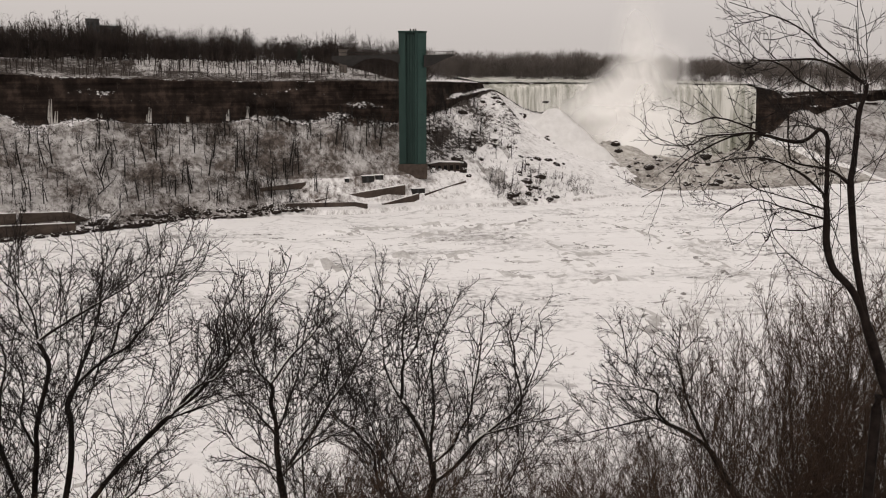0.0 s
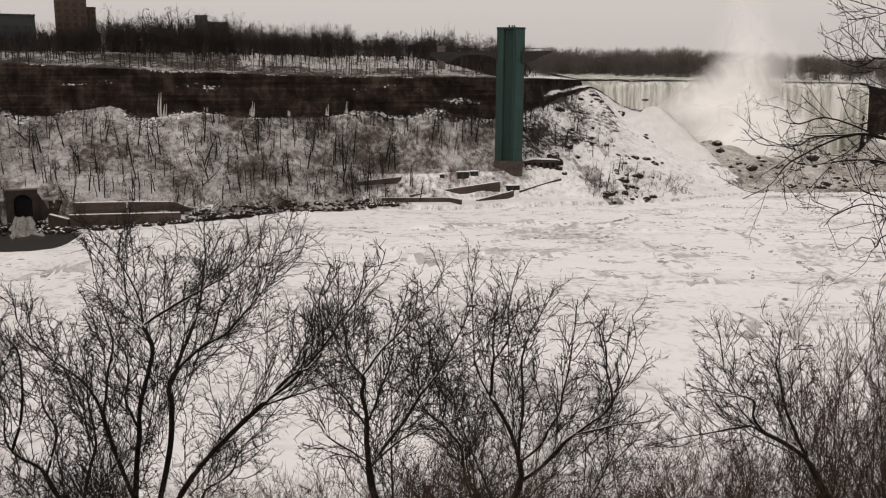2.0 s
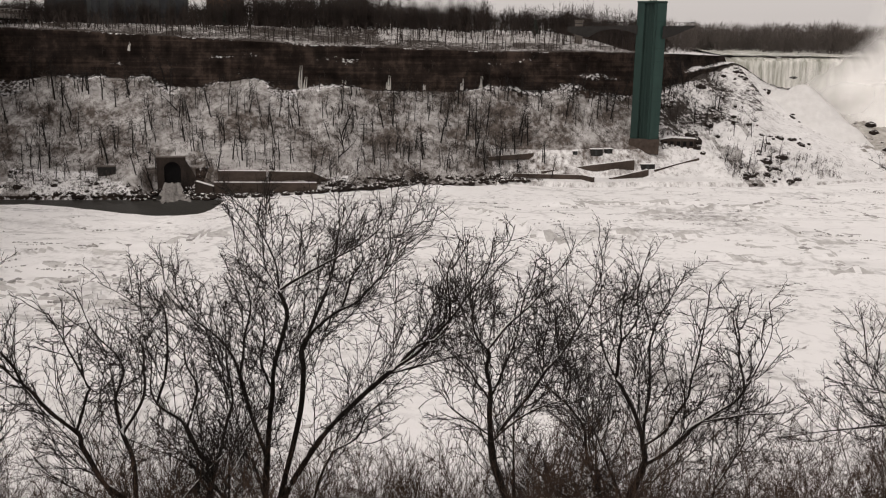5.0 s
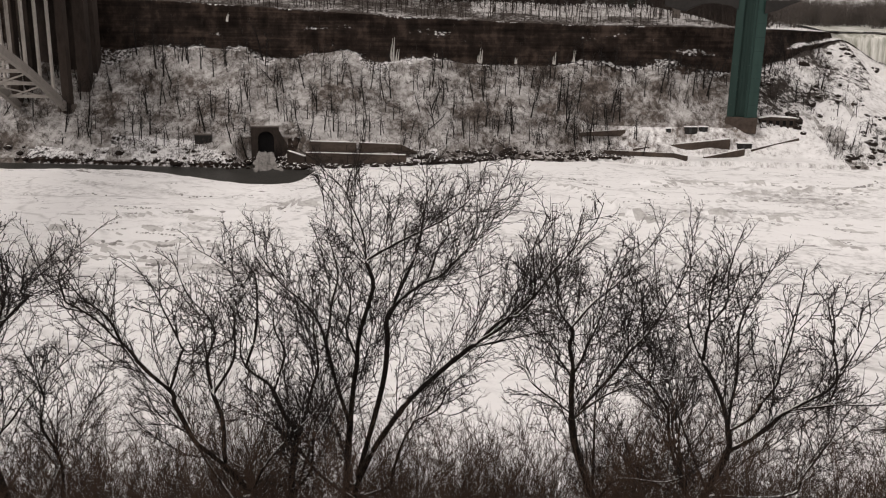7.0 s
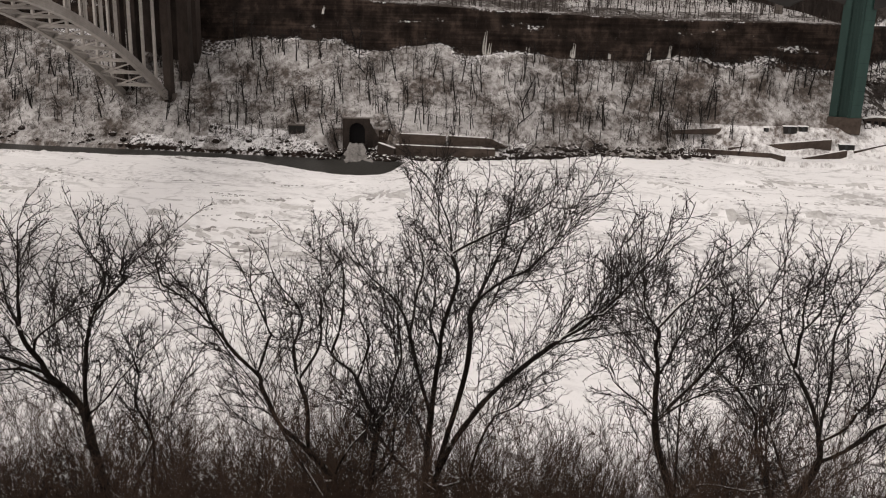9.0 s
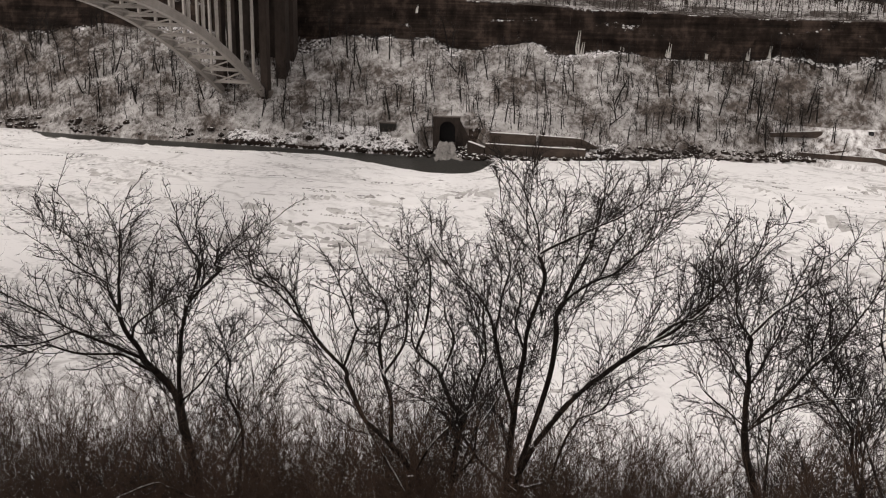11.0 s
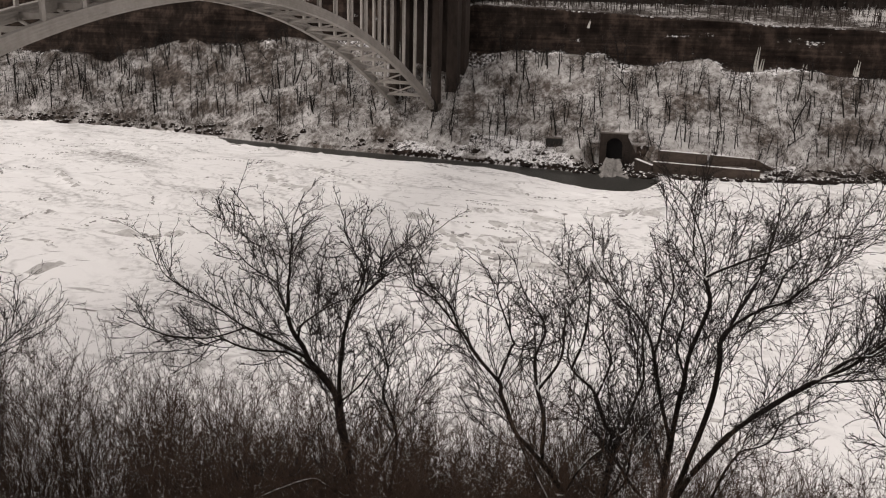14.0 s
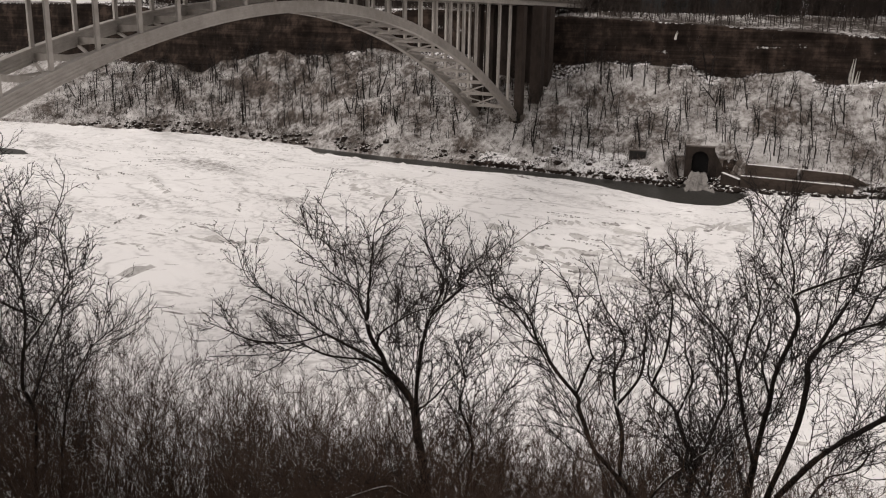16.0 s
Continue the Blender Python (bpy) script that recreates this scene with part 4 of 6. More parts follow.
def build_ice_mound():
    """A smooth dome of frozen spray in front of the falls."""
    u, v = np.meshgrid(np.linspace(0, 1, 60), np.linspace(-1, 1, 30))
    a, b = np.array(polar(-4.0, 492, 0)), np.array(polar(-11.2, 462, 0))
    side = np.array([-(b - a)[1], (b - a)[0], 0]) / np.linalg.norm(b - a)
    crest = np.interp(u, [0, 0.2, 0.4, 0.6, 0.8, 1], [31, 36, 35, 29, 19, 5])
    wide = np.interp(u, [0, 0.3, 0.7, 1], [24, 28, 26, 14])
    p = a + (b - a) * u[..., None] + side * (v * wide)[..., None]
    z = crest - 1.5 - 24 * np.abs(v) ** 1.35 + 2.4 * fractal(u * 60, v * 16, 16, 95) + 0.5 * fractal(u * 60, v * 16, 4, 99)
    V = np.stack([p[..., 0], p[..., 1], z], -1).reshape(-1, 3)
    i = (np.arange(29)[:, None] * 60 + np.arange(59)[None]).ravel()
    me = mesh_np("ice_mound", V, np.stack([i, i + 1, i + 61, i + 60], 1), True)
    tagged(put("ice_mound", me, MAT_SPRAYICE), "smooth white mound of frozen spray below the falls", "ice mound", kind="structure")


build_ice_mound()


def spray_veil(az, dist, z, wide, high, mat, seed):
    """One bank of spray: a curved sheet that fades towards its rim."""
    rng = rng_of(seed)
    u, w = np.meshgrid(np.linspace(-1, 1, 17), np.linspace(-1, 1, 13))
    V = np.stack([u * wide / 2, 3.0 * smooth_noise(u * 9, w * 9, 5, seed) + 4 * u * u, w * high / 2], -1).reshape(-1, 3)
    a = (np.arange(12)[:, None] * 17 + np.arange(16)[None]).ravel()
    me = mesh_np("spray", V, np.stack([a, a + 1, a + 18, a + 17], 1), True)
    ob = put("spray", me, mat)
    ob.matrix_world = Matrix.Translation(polar(az, dist, z)) @ pose(0, 0, 0, 0, 0, az)
    ob.visible_shadow = False
    return tagged(ob, "drifting white spray rising from the foot of the falls", "spray", "banks of spray", "stuff")


for az, dist, z, wide, high, mat, seed in (
        (-11.4, 498, 34, 76, 74, MAT_MIST, 1), (-12.6, 492, 22, 84, 50, MAT_MIST, 2), (-8.4, 501, 34, 56, 36, MAT_MISTHIGH, 3),
        (-14.2, 500, 24, 70, 44, MAT_MISTHIGH, 4), (-11.6, 498, 66, 42, 84, MAT_MISTHIGH, 5), (-12.8, 505, 55, 60, 56, MAT_MISTHIGH, 6), (-9.2, 484, 30, 60, 34, MAT_MISTHIGH, 7)):
    spray_veil(az, dist, z, wide, high, mat, seed)


# ---------------------------------------------------------------- observation tower and its walkway
def prism_bm(outline, z0, z1, bevel=0.0):
    bm = bmesh.new()
    low = [bm.verts.new((x, y, z0)) for x, y in outline]
    top = [bm.verts.new((x, y, z1)) for x, y in outline]
    n = len(outline)
    bm.faces.new(list(reversed(low)))
    bm.faces.new(top)
    for i in range(n):
        bm.faces.new((low[i], low[(i + 1) % n], top[(i + 1) % n], top[i]))
    bmesh.ops.recalc_face_normals(bm, faces=bm.faces[:])
    return bm


def side_bm(outline, y0, y1):
    """A solid with the given outline in x and z."""
    bm = prism_bm(outline, y0, y1)
    bm.transform(Matrix(((1, 0, 0, 0), (0, 0, 1, 0), (0, 1, 0, 0), (0, 0, 0, 1))))
    bmesh.ops.recalc_face_normals(bm, faces=bm.faces[:])
    return bm


TOWER_AT = polar(2.06, 378, 0)


def build_tower():
    foot = 11.5
    t = thing("observation_tower", Matrix.Translation((TOWER_AT.x, TOWER_AT.y, foot)) @ pose(0, 0, 0, 0, 0, 2.06),
              "tall green-clad observation tower with a dark cantilevered walkway", "tower")
    top = 71.0 - foot
    part("foot_block", box_bm((-6.1, -0.6, -1), (6.0, 9.6, 5.2), 0.2), MAT_MASONRY, t, "brown stained concrete foot")
    part("shaft", prism_bm([(-5.7, 0.9), (-2.9, 0.3), (-2.9, 1.7), (0.9, 1.1), (0.9, -0.2), (1.9, -0.6), (2.1, 0.2), (5.0, 2.3), (5.0, 9), (-5.5, 9)], 5.2, top - 0.6), MAT_GREEN, t)
    # the side turned to the sky, its extra light painted in
    part("lift_wall", prism_bm([(2.0, -0.75), (5.7, 1.9), (5.7, 2.5), (2.0, 0.2)], 5.2, top - 0.8), MAT_GREENLIT, t, "green panelled side, painted lighter as if lit")
    for x in (-2.7, -1.5, -0.3, 0.7):
        part("mullion", box_bm((x - 0.14, 0.85, 5.2), (x + 0.14, 1.7, top - 1.5)), MAT_GREEN, t)
    for z in np.arange(10, top - 2, 5.2):
        part("panel_joint", prism_bm([(1.97, -0.80), (5.75, 1.88), (5.75, 2.3), (2.0, -0.3)], z, z + 0.12), MAT_GREEN, t)
        part("panel_joint", prism_bm([(-5.76, 0.86), (-2.86, 0.24), (-2.86, 0.6), (-5.7, 1.2)], z, z + 0.12), MAT_GREEN, t)
    part("roof_cap", prism_bm([(-5.9, 0.6), (2.0, -1.0), (5.9, 1.6), (5.9, 9.2), (-5.9, 9.2)], top - 0.6, top), MAT_GREEN, t)
    for x in (-0.8, 1.3, 0.4):
        part("roof_vent", box_bm((x - 0.3, 2, top), (x + 0.3, 2.8, top + 0.9), 0.05), MAT_STEELDARK, t)
    # cantilever towards the falls, and the walkway to the bank
    part("cantilever", side_bm([(4.6, 49.9), (4.6, 45.0), (9, 46.2), (13, 48.2), (16.8, 49.7), (16.8, 50.2)], 0.2, 7.2), MAT_STEELDARK, t, "dark steel overhanging deck")
    part("walkway", side_bm([(-5.2, 50.2), (-5.2, 46.4), (-8, 47.7), (-12, 48.5), (-16, 48.6), (-19.5, 48.1), (-22.5, 46.8), (-25, 45.3), (-28.5, 46.0), (-33, 47.6), (-33, 49.4)], 0.5, 7.0), MAT_STEELDARK, t, "dark steel footbridge to the bank")
    for x0, x1, z0, z1 in ((-33, -5.4, 49.4, 50.2), (4.8, 16.8, 49.9, 50.2)):
        for y in (0.4, 7.0):
            part("railing", beam_bm((x0, y, z0 + 1.2), (x1, y, z1 + 1.2), 0.12, 0.12), MAT_STEELDARK, t)
            for x in np.arange(x0 + 0.4, x1, 1.9):
                f = (x - x0) / (x1 - x0)
                part("rail_post", beam_bm((x, y, z0 + (z1 - z0) * f - 0.2), (x, y, z0 + (z1 - z0) * f + 1.2), 0.1, 0.1), MAT_STEELDARK, t)
    return t


build_tower()
p = polar(6.35, 420, 0)
pier = thing("walkway_pier", (p.x, p.y, 49.0), "grey concrete pier holding up the footbridge on the bank", "pier")
part("column", box_bm((-1.7, -1.2, 0), (1.7, 1.2, 14.6), 0.15), MAT_CONCRETE, pier)
part("cap", box_bm((-2.0, -1.5, 14.6), (2.0, 1.5, 15.2), 0.1), MAT_CONCRETE, pier)


# ---------------------------------------------------------------- landing below the tower
def along(s0, n0, s1, n1, z):
    """A pose at the first place with x running to the second."""
    a, b = W(s0, n0, z), W(s1, n1, z)
    return Matrix.Translation(a) @ pose(0, 0, 0, 0, 0, math.degrees(math.atan2(b.y - a.y, b.x - a.x))), (b - a).length


def low_wall(name, s0, n0, s1, n1, z, high, thick, mat, label, category="wall", end=None):
    m, length = along(s0, n0, s1, n1, z)
    w = thing(name, m, label, category)
    e = high if end is None else end
    part("wall_body", side_bm([(0, -1.0), (length, -1.0), (length, e), (0, high)], -thick / 2, thick / 2), mat, w)
    part("snow_cover", side_bm([(0.05, high), (length - 0.05, e), (length - 0.05, e + 0.18), (0.05, high + 0.18)], -thick / 2 + 0.1, thick / 2 - 0.05), MAT_GROUND, w, "white snow lying on top")
    return w


def landing_wall(name, s0, n0, s1, n1, rise0, rise1, thick, mat, label):
    """A wall whose top stands so far above the ground at its two ends."""
    z0, z1 = ground_at(s0, n0), ground_at(s1, n1)
    low = min(z0, z1) - 0.3
    return low_wall(name, s0, n0, s1, n1, low, z0 + rise0 - low, thick, mat, label, end=z1 + rise1 - low)


landing_wall("quay_wall", -46, 15.0, -19, 9.5, 1.7, 1.6, 1.0, MAT_MASONRY, "low dark concrete quay wall topped with snow")
landing_wall("quay_wall", -19.3, 9.5, -17, 2.0, 1.6, 1.8, 1.0, MAT_MASONRY, "short dark concrete return wall topped with snow")
landing_wall("quay_wall", -17, 1.2, 2.5, 3.0, 2.2, 2.2, 1.2, MAT_MASONRY, "thick dark concrete landing wall at the ice")
landing_wall("ramp_wall", -34, 17.5, 4, 17.0, 0.3, 2.6, 3.0, MAT_MASONRY, "dark sloping wall of a snowy boat ramp")
landing_wall("ramp_wall", -8, 9.5, 9, 13.5, 0.3, 1.6, 1.4, MAT_MASONRY, "dark sloping kerb of a snowy ramp")
landing_wall("ramp_wall", -55, 20.5, -36, 23.0, 0.1, 0.1, 0.6, MAT_MASONRY, "low dark wall along a snowy terrace")


def hut(name, s, n, z, wide, deep, high, label):
    m, _ = along(s, n, s + 1, n, ground_at(s, n) + z)
    h = thing(name, m, label, "hut")
    part("wall_block", box_bm((0, 0, -1.5), (wide, deep, high), 0.05), MAT_STEELDARK, h)
    part("roof", box_bm((-0.25, -0.25, high), (wide + 0.25, deep + 0.25, high + 0.25), 0.05), MAT_SNOWCAP, h, "flat roof under snow")
    part("door", box_bm((wide * 0.35, -0.06, 0), (wide * 0.35 + 0.9, 0.0, min(2.0, high * 0.85))), MAT_GREYWALL, h)
    return h


hut("ticket_hut", -13, 20.0, 0.2, 5.0, 3.0, 2.4, "small dark hut with a snowy flat roof on the landing")
hut("ticket_hut", -7, 20.5, 0.2, 3.2, 3.0, 2.0, "narrow dark hut with a snowy roof beside another")
hut("ticket_hut", -20.5, 19.5, 0.2, 1.8, 1.8, 2.2, "tiny dark kiosk with a snowy top")
hut("ticket_hut", 7, 15.0, 0.2, 5.5, 3.0, 2.4, "dark hut below the tower foot with snow")


def boat_house():
    m, _ = along(18.5, 25.0, 33.5, 25.0, ground_at(24, 25.0) - 0.2)
    b = thing("boat_house", m, "low brown stone building with a snowy lean-to roof", "building")
    part("wall_block", side_bm([(0, -2), (0, 3.2), (4.5, 3.9), (15, 3.4), (15, -2)], 0.6, 5.5), MAT_MASONRY, b)
    part("roof", side_bm([(-0.3, 3.2), (4.5, 3.95), (15.3, 3.45), (15.3, 3.7), (4.5, 4.25), (-0.3, 3.5)], 0.9, 5.8), MAT_SNOWCAP, b, "shallow roof under patchy snow")
    for k in range(6):
        part("buttress", side_bm([(k * 2.8 + 0.1, -2), (k * 2.8 + 0.1, 3.0), (k * 2.8 + 0.9, 3.0), (k * 2.8 + 0.9, -2)], 0.0, 0.62), MAT_PIER, b)
    # openings are flat black panels, their inner shade painted
    for k in range(5):
        part("opening", box_bm((k * 2.8 + 1.2, 0.5, 0.5), (k * 2.8 + 2.6, 0.62, 2.5)), MAT_BLACK, b, "black panel standing for a shaded opening")


boat_house()
landing_wall("stair_wall", 12, 14.0, 33, 20, 0.5, 0.5, 0.6, MAT_MASONRY, "low dark parapet of a snowy path")


# ---------------------------------------------------------------- outfall and shore walls
def build_outfall():
    m, wide = along(-179.5, -2.0, -169.5, -0.7, 3.0)
    o = thing("outfall", m, "dark concrete outfall with an arched mouth pouring water into the river", "outfall")
    steps = 12
    cx, half, spring = wide / 2 + 0.3, 2.9, 5.8
    rim = [(cx - half * math.cos(math.pi * i / steps), spring + half * math.sin(math.pi * i / steps)) for i in range(steps + 1)]
    loop = [(0, -3), (0, 10.2), (wide, 10.2), (wide, -3), (cx + half, -3)] + list(reversed(rim)) + [(cx - half, -3)]
    part("headwall", side_bm(loop, 0, 1.5), MAT_PIER, o, "stained dark concrete headwall")
    # a black plate close behind the arch gives the tunnel its darkness
    part("tunnel_back", side_bm([(cx - half, -3), (cx - half, spring), *rim[1:-1], (cx + half, spring), (cx + half, -3)], 1.2, 1.7), MAT_BLACK, o, "black plate standing for the shade inside the tunnel")
    part("wing_wall", side_bm([(wide, -3), (wide, 9), (wide + 4, 2), (wide + 4, -3)], 0.3, 1.4), MAT_PIER, o)
    part("sill", box_bm((cx - half - 0.3, -1.6, -3), (cx + half + 0.3, 1.5, 0.9), 0.3), MAT_PIER, o, "dark wet rock sill")
    part("coping", box_bm((-0.2, -0.2, 10.2), (wide + 0.2, 1.7, 10.6), 0.05), MAT_CONCRETE, o)
    # the pouring water
    cols, rows = 25, 22
    u, w = np.meshgrid(np.linspace(-1, 1, cols), np.linspace(0, 1, rows))
    spread = (2.8 + 2.2 * w) * (1 + 0.3 * smooth_noise(w * 7, u * 1.5, 1, 8) * w)
    length = 16.0 * (1 + 0.25 * smooth_noise(u * 4, u * 0, 1, 6))
    V = np.stack([cx + u * spread + 0.4 * smooth_noise(u * 5, w * 4, 1, 3), -0.4 - length * w ** 0.85 - 1.2 * (1 - u * u),
                  1.3 - 4.15 * w ** 0.9 + 0.45 * smooth_noise(u * 8, w * 3, 1, 5)], -1).reshape(-1, 3)
    a = (np.arange(rows - 1)[:, None] * cols + np.arange(cols - 1)[None]).ravel()
    put("pouring_water", mesh_np("pouring_water", V, np.stack([a, a + cols, a + cols + 1, a + 1], 1), True), MAT_CASCADE, o, "grey-white water rushing from the mouth")
    m, wide = along(-200, -1.5, -194, -1.0, 4.4)
    o = thing("drain_box", m, "small dark concrete drain box with a low mouth", "outfall")
    part("headwall", side_bm([(0, 1.2), (0, 5.6), (wide, 5.6), (wide, 1.2), (wide * 0.72, 1.0), (wide * 0.72, -0.5), (wide * 0.28, -0.5), (wide * 0.28, 1.0)], 0, 2.5), MAT_STEELDARK, o)
    # black block in the mouth, in place of the shade within
    part("pipe_mouth_shade", box_bm((wide * 0.28, 0.3, -0.6), (wide * 0.72, 2.4, 1.0)), MAT_BLACK, o)
    part("lid", box_bm((-0.15, -0.15, 5.6), (wide + 0.15, 2.6, 5.9)), MAT_CONCRETE, o)


build_outfall()
low_wall("retaining_wall", -158, -4.6, -141, -3.6, 1.4, 7.4, 2.2, MAT_WALL, "brown stained masonry retaining wall with snow on top", end=7.0)
low_wall("retaining_wall", -159, -8.2, -123, -3.6, 0.6, 4.6, 2.4, MAT_WALL, "lower brown masonry shore wall with a snowy ledge", end=3.4)
low_wall("retaining_wall", -140, -2.6, -125, 1.3, 1.6, 6.6, 2.2, MAT_WALL, "brown masonry retaining wall above a lower shore wall", end=5.6)
low_wall("retaining_wall", -124.8, 1.4, -117, 3.4, 1.6, 5.5, 2.0, MAT_WALL, "short brown wall end sloping down to rubble", end=1.6)
low_wall("retaining_wall", -165.5, -6.0, -159, -8.4, 0.4, 5.0, 2.0, MAT_PIER, "dark wet shore wall beside an outfall", end=3.4)


# ---------------------------------------------------------------- arch bridge
def arch_z(n):
    return 60.2 - 0.0019 * (n + 132.0) ** 2


RIB_S = (-251.7, -268.7)
ARCH_FAR, ARCH_NEAR = 17.0, -281.0
POSTS = [5.3 - 11.11 * k for k in range(26)]


def sweep(points, sections):
    """A solid along a line: at each point a closed section of offsets."""
    V = np.concatenate([np.array([tuple(p + o) for o in sec]) for p, sec in zip(points, sections)])
    k, n = len(sections[0]), len(points)
    F = []
    for i in range(n - 1):
        for j in range(k):
            F.append((i * k + j, i * k + (j + 1) % k, (i + 1) * k + (j + 1) % k, (i + 1) * k + j))
    caps = np.array([list(range(k)), list(range((n - 1) * k, n * k))[::-1]])
    return V, [np.array(F), caps]


def build_bridge():
    b = thing("arch_bridge", W(-260, -136, 0), "grey steel arch bridge with slender columns across the gorge", "bridge")
    inv = Vector(W(-260, -136, 0))
    sv = Vector((*S_DIR, 0))
    ns = np.linspace(ARCH_FAR, ARCH_NEAR, 60)

    def rib(s0, s1, top, bottom, name, mat, label=""):
        secs, pts = [], []
        for n in ns:
            slope = -2 * 0.0019 * (n + 132.0)
            k = math.sqrt(1 + slope * slope)
            pts.append(W(0, n, arch_z(n)) - inv)
            secs.append([sv * s0 + Vector((0, 0, -top * k)), sv * s1 + Vector((0, 0, -top * k)),
                         sv * s1 + Vector((0, 0, -bottom * k)), sv * s0 + Vector((0, 0, -bottom * k))])
        V, F = sweep(pts, secs)
        me = mesh_np(name, V, F)
        return put(name, me, mat, b, label)

    for s0 in RIB_S:
        rib(s0 - 0.7, s0 + 0.7, 0, 2.8, "arch_rib", MAT_PAINTSTEEL)
        for k in (0.0, 0.65, 1.3, 1.95, 2.55):
            rib(s0 - 0.85, s0 + 0.85, k - 0.02, k + 0.24, "rib_flange", MAT_PAINTSTEEL)
    # bracing between the ribs
    for i, n in enumerate(POSTS):
        z = arch_z(n) - 1.8
        if z < 14:
            continue
        part("cross_strut", beam_bm(W(RIB_S[0], n, z) - inv, W(RIB_S[1], n, z) - inv, 0.7, 1.2), MAT_PAINTSTEEL, b)
        m = n - 11.11
        if arch_z(m) - 1.8 > 14:
            part("lateral_brace", beam_bm(W(RIB_S[0], n, z - 0.8) - inv, W(RIB_S[1], m, arch_z(m) - 2.6) - inv, 0.5, 0.5), MAT_PAINTSTEEL, b)
            part("lateral_brace", beam_bm(W(RIB_S[1], n, z - 0.8) - inv, W(RIB_S[0], m, arch_z(m) - 2.6) - inv, 0.5, 0.5), MAT_PAINTSTEEL, b)
        for s0 in RIB_S:
            if arch_z(n) < 61:
                part("spandrel_column", beam_bm(W(s0, n, arch_z(n) - 0.6) - inv, W(s0, n, 62.2) - inv, 0.75, 1.0), MAT_PAINTSTEEL, b)
    for n in (ARCH_FAR + 1.5, ARCH_NEAR - 1.5):
        for s0 in RIB_S:
            m = Matrix.Translation(W(s0, n, 0) - inv) @ pose(0, 0, 0, 0, 0, 22.3)
            part("skewback", box_bm((-3, -3.5, 9), (3, 3.5, 18.5), 0.4, m), MAT_CONCRETE, b, "concrete arch footing")
    # deck
    mid = (RIB_S[0] + RIB_S[1]) / 2

    def long_bar(ds, z0, z1, w, name, mat, n0=-420, n1=190):
        p0, p1 = W(mid + ds, n0, (z0 + z1) / 2) - inv, W(mid + ds, n1, (z0 + z1) / 2) - inv
        part(name, beam_bm(p0, p1, w, z1 - z0), mat, b)

    long_bar(0, 63.6, 64.5, 24, "roadway", MAT_CONCRETE)
    for ds in (-11.2, -8.5, -3, 3, 8.5, 11.2):
        long_bar(ds, 61.9, 63.6, 0.6, "deck_girder", MAT_PAINTSTEEL)
    for ds in (-11.9, 11.9):
        long_bar(ds, 65.4, 65.6, 0.16, "handrail", MAT_PAINTSTEEL)
        long_bar(ds, 64.9, 65.0, 0.1, "handrail", MAT_PAINTSTEEL)
    for n in np.arange(-330, 120, 5.55):
        for ds in (-11.9, 11.9):
            part("rail_post", beam_bm(W(mid + ds, n, 64.4) - inv, W(mid + ds, n, 65.6) - inv, 0.14, 0.14), MAT_PAINTSTEEL, b)
    # stone piers where the arch meets the cliff
    for n0, n1, s0, s1, z in ((14.5, 18.5, -249.5, -252.5, 20), (14.5, 18.5, -268, -271, 20), (24, 29, -245, -249.5, 26), (24, 29, -266, -270, 26), (34, 40, -245, -272, 32)):
        m = Matrix.Translation(W((s0 + s1) / 2, (n0 + n1) / 2, 0) - inv) @ pose(0, 0, 0, 0, 0, 22.3)
        hs, hn = abs(s1 - s0) / 2, (n1 - n0) / 2
        part("pier", box_bm((-hs, -hn, z - 8), (hs, hn, 61.9), 0.15, m), MAT_PIER, b, "tall dark stone pier")
    return b


build_bridge()

# ---------------------------------------------------------------- buildings on the far plateau
def building(name, az, dist, z, wide, deep, high, wall, label, rows, cols, glass=None, turn=0.0):
    p = polar(az, dist, z)
    b = thing(name, Matrix.Translation(p) @ pose(0, 0, 0, 0, 0, az + turn), label, "building")
    part("wall_block", box_bm((-wide / 2, 0, -4), (wide / 2, deep, high), 0.1), wall, b)
    part("parapet", box_bm((-wide / 2 - 0.2, -0.2, high), (wide / 2 + 0.2, deep + 0.2, high + 0.8), 0.05), wall, b)
    for r in range(rows):
        for c in range(cols):
            w, h = wide / cols, high / rows
            x, y = -wide / 2 + w * (c + 0.5), h * (r + 0.45)
            win = part("window", box_bm((x - w * 0.26, -0.12, y - h * 0.25), (x + w * 0.26, -0.02, y + h * 0.28)), glass or MAT_GLASSDARK, b)
            part("sill", box_bm((x - w * 0.3, -0.3, y - h * 0.25 - 0.15), (x + w * 0.3, 0.0, y - h * 0.25)), wall, win)
    return b


building("apartment_tower", 28.0, 468, 62, 14, 14, 34, MAT_BRICK, "brown brick apartment tower behind the bare trees", 11, 4)
building("apartment_wing", 26.95, 470, 62, 4.6, 12, 18.3, MAT_BRICK, "lower brown brick wing of a tower", 6, 2)
building("casino_block", 32.7, 440, 60, 43, 30, 15.0, MAT_GREYWALL, "long low dark grey block above the gorge rim", 1, 6)
building("hotel_block", 33.2, 475, 60, 26, 20, 44, MAT_PALEWALL, "pale hotel block with dark window strips behind a low block", 12, 6)
building("glass_block", 36.4, 478, 60, 22, 20, 40, MAT_GLASSDARK, "blue-grey glass block behind the low roofs", 10, 6)
building("school_block", 20.8, 640, 64, 8, 10, 21.5, MAT_GREYWALL, "small dark block on the skyline over the trees", 5, 3)
building("school_block", 19.9, 645, 64, 14, 10, 17.5, MAT_GREYWALL, "low dark roof on the skyline over the trees", 3, 4)


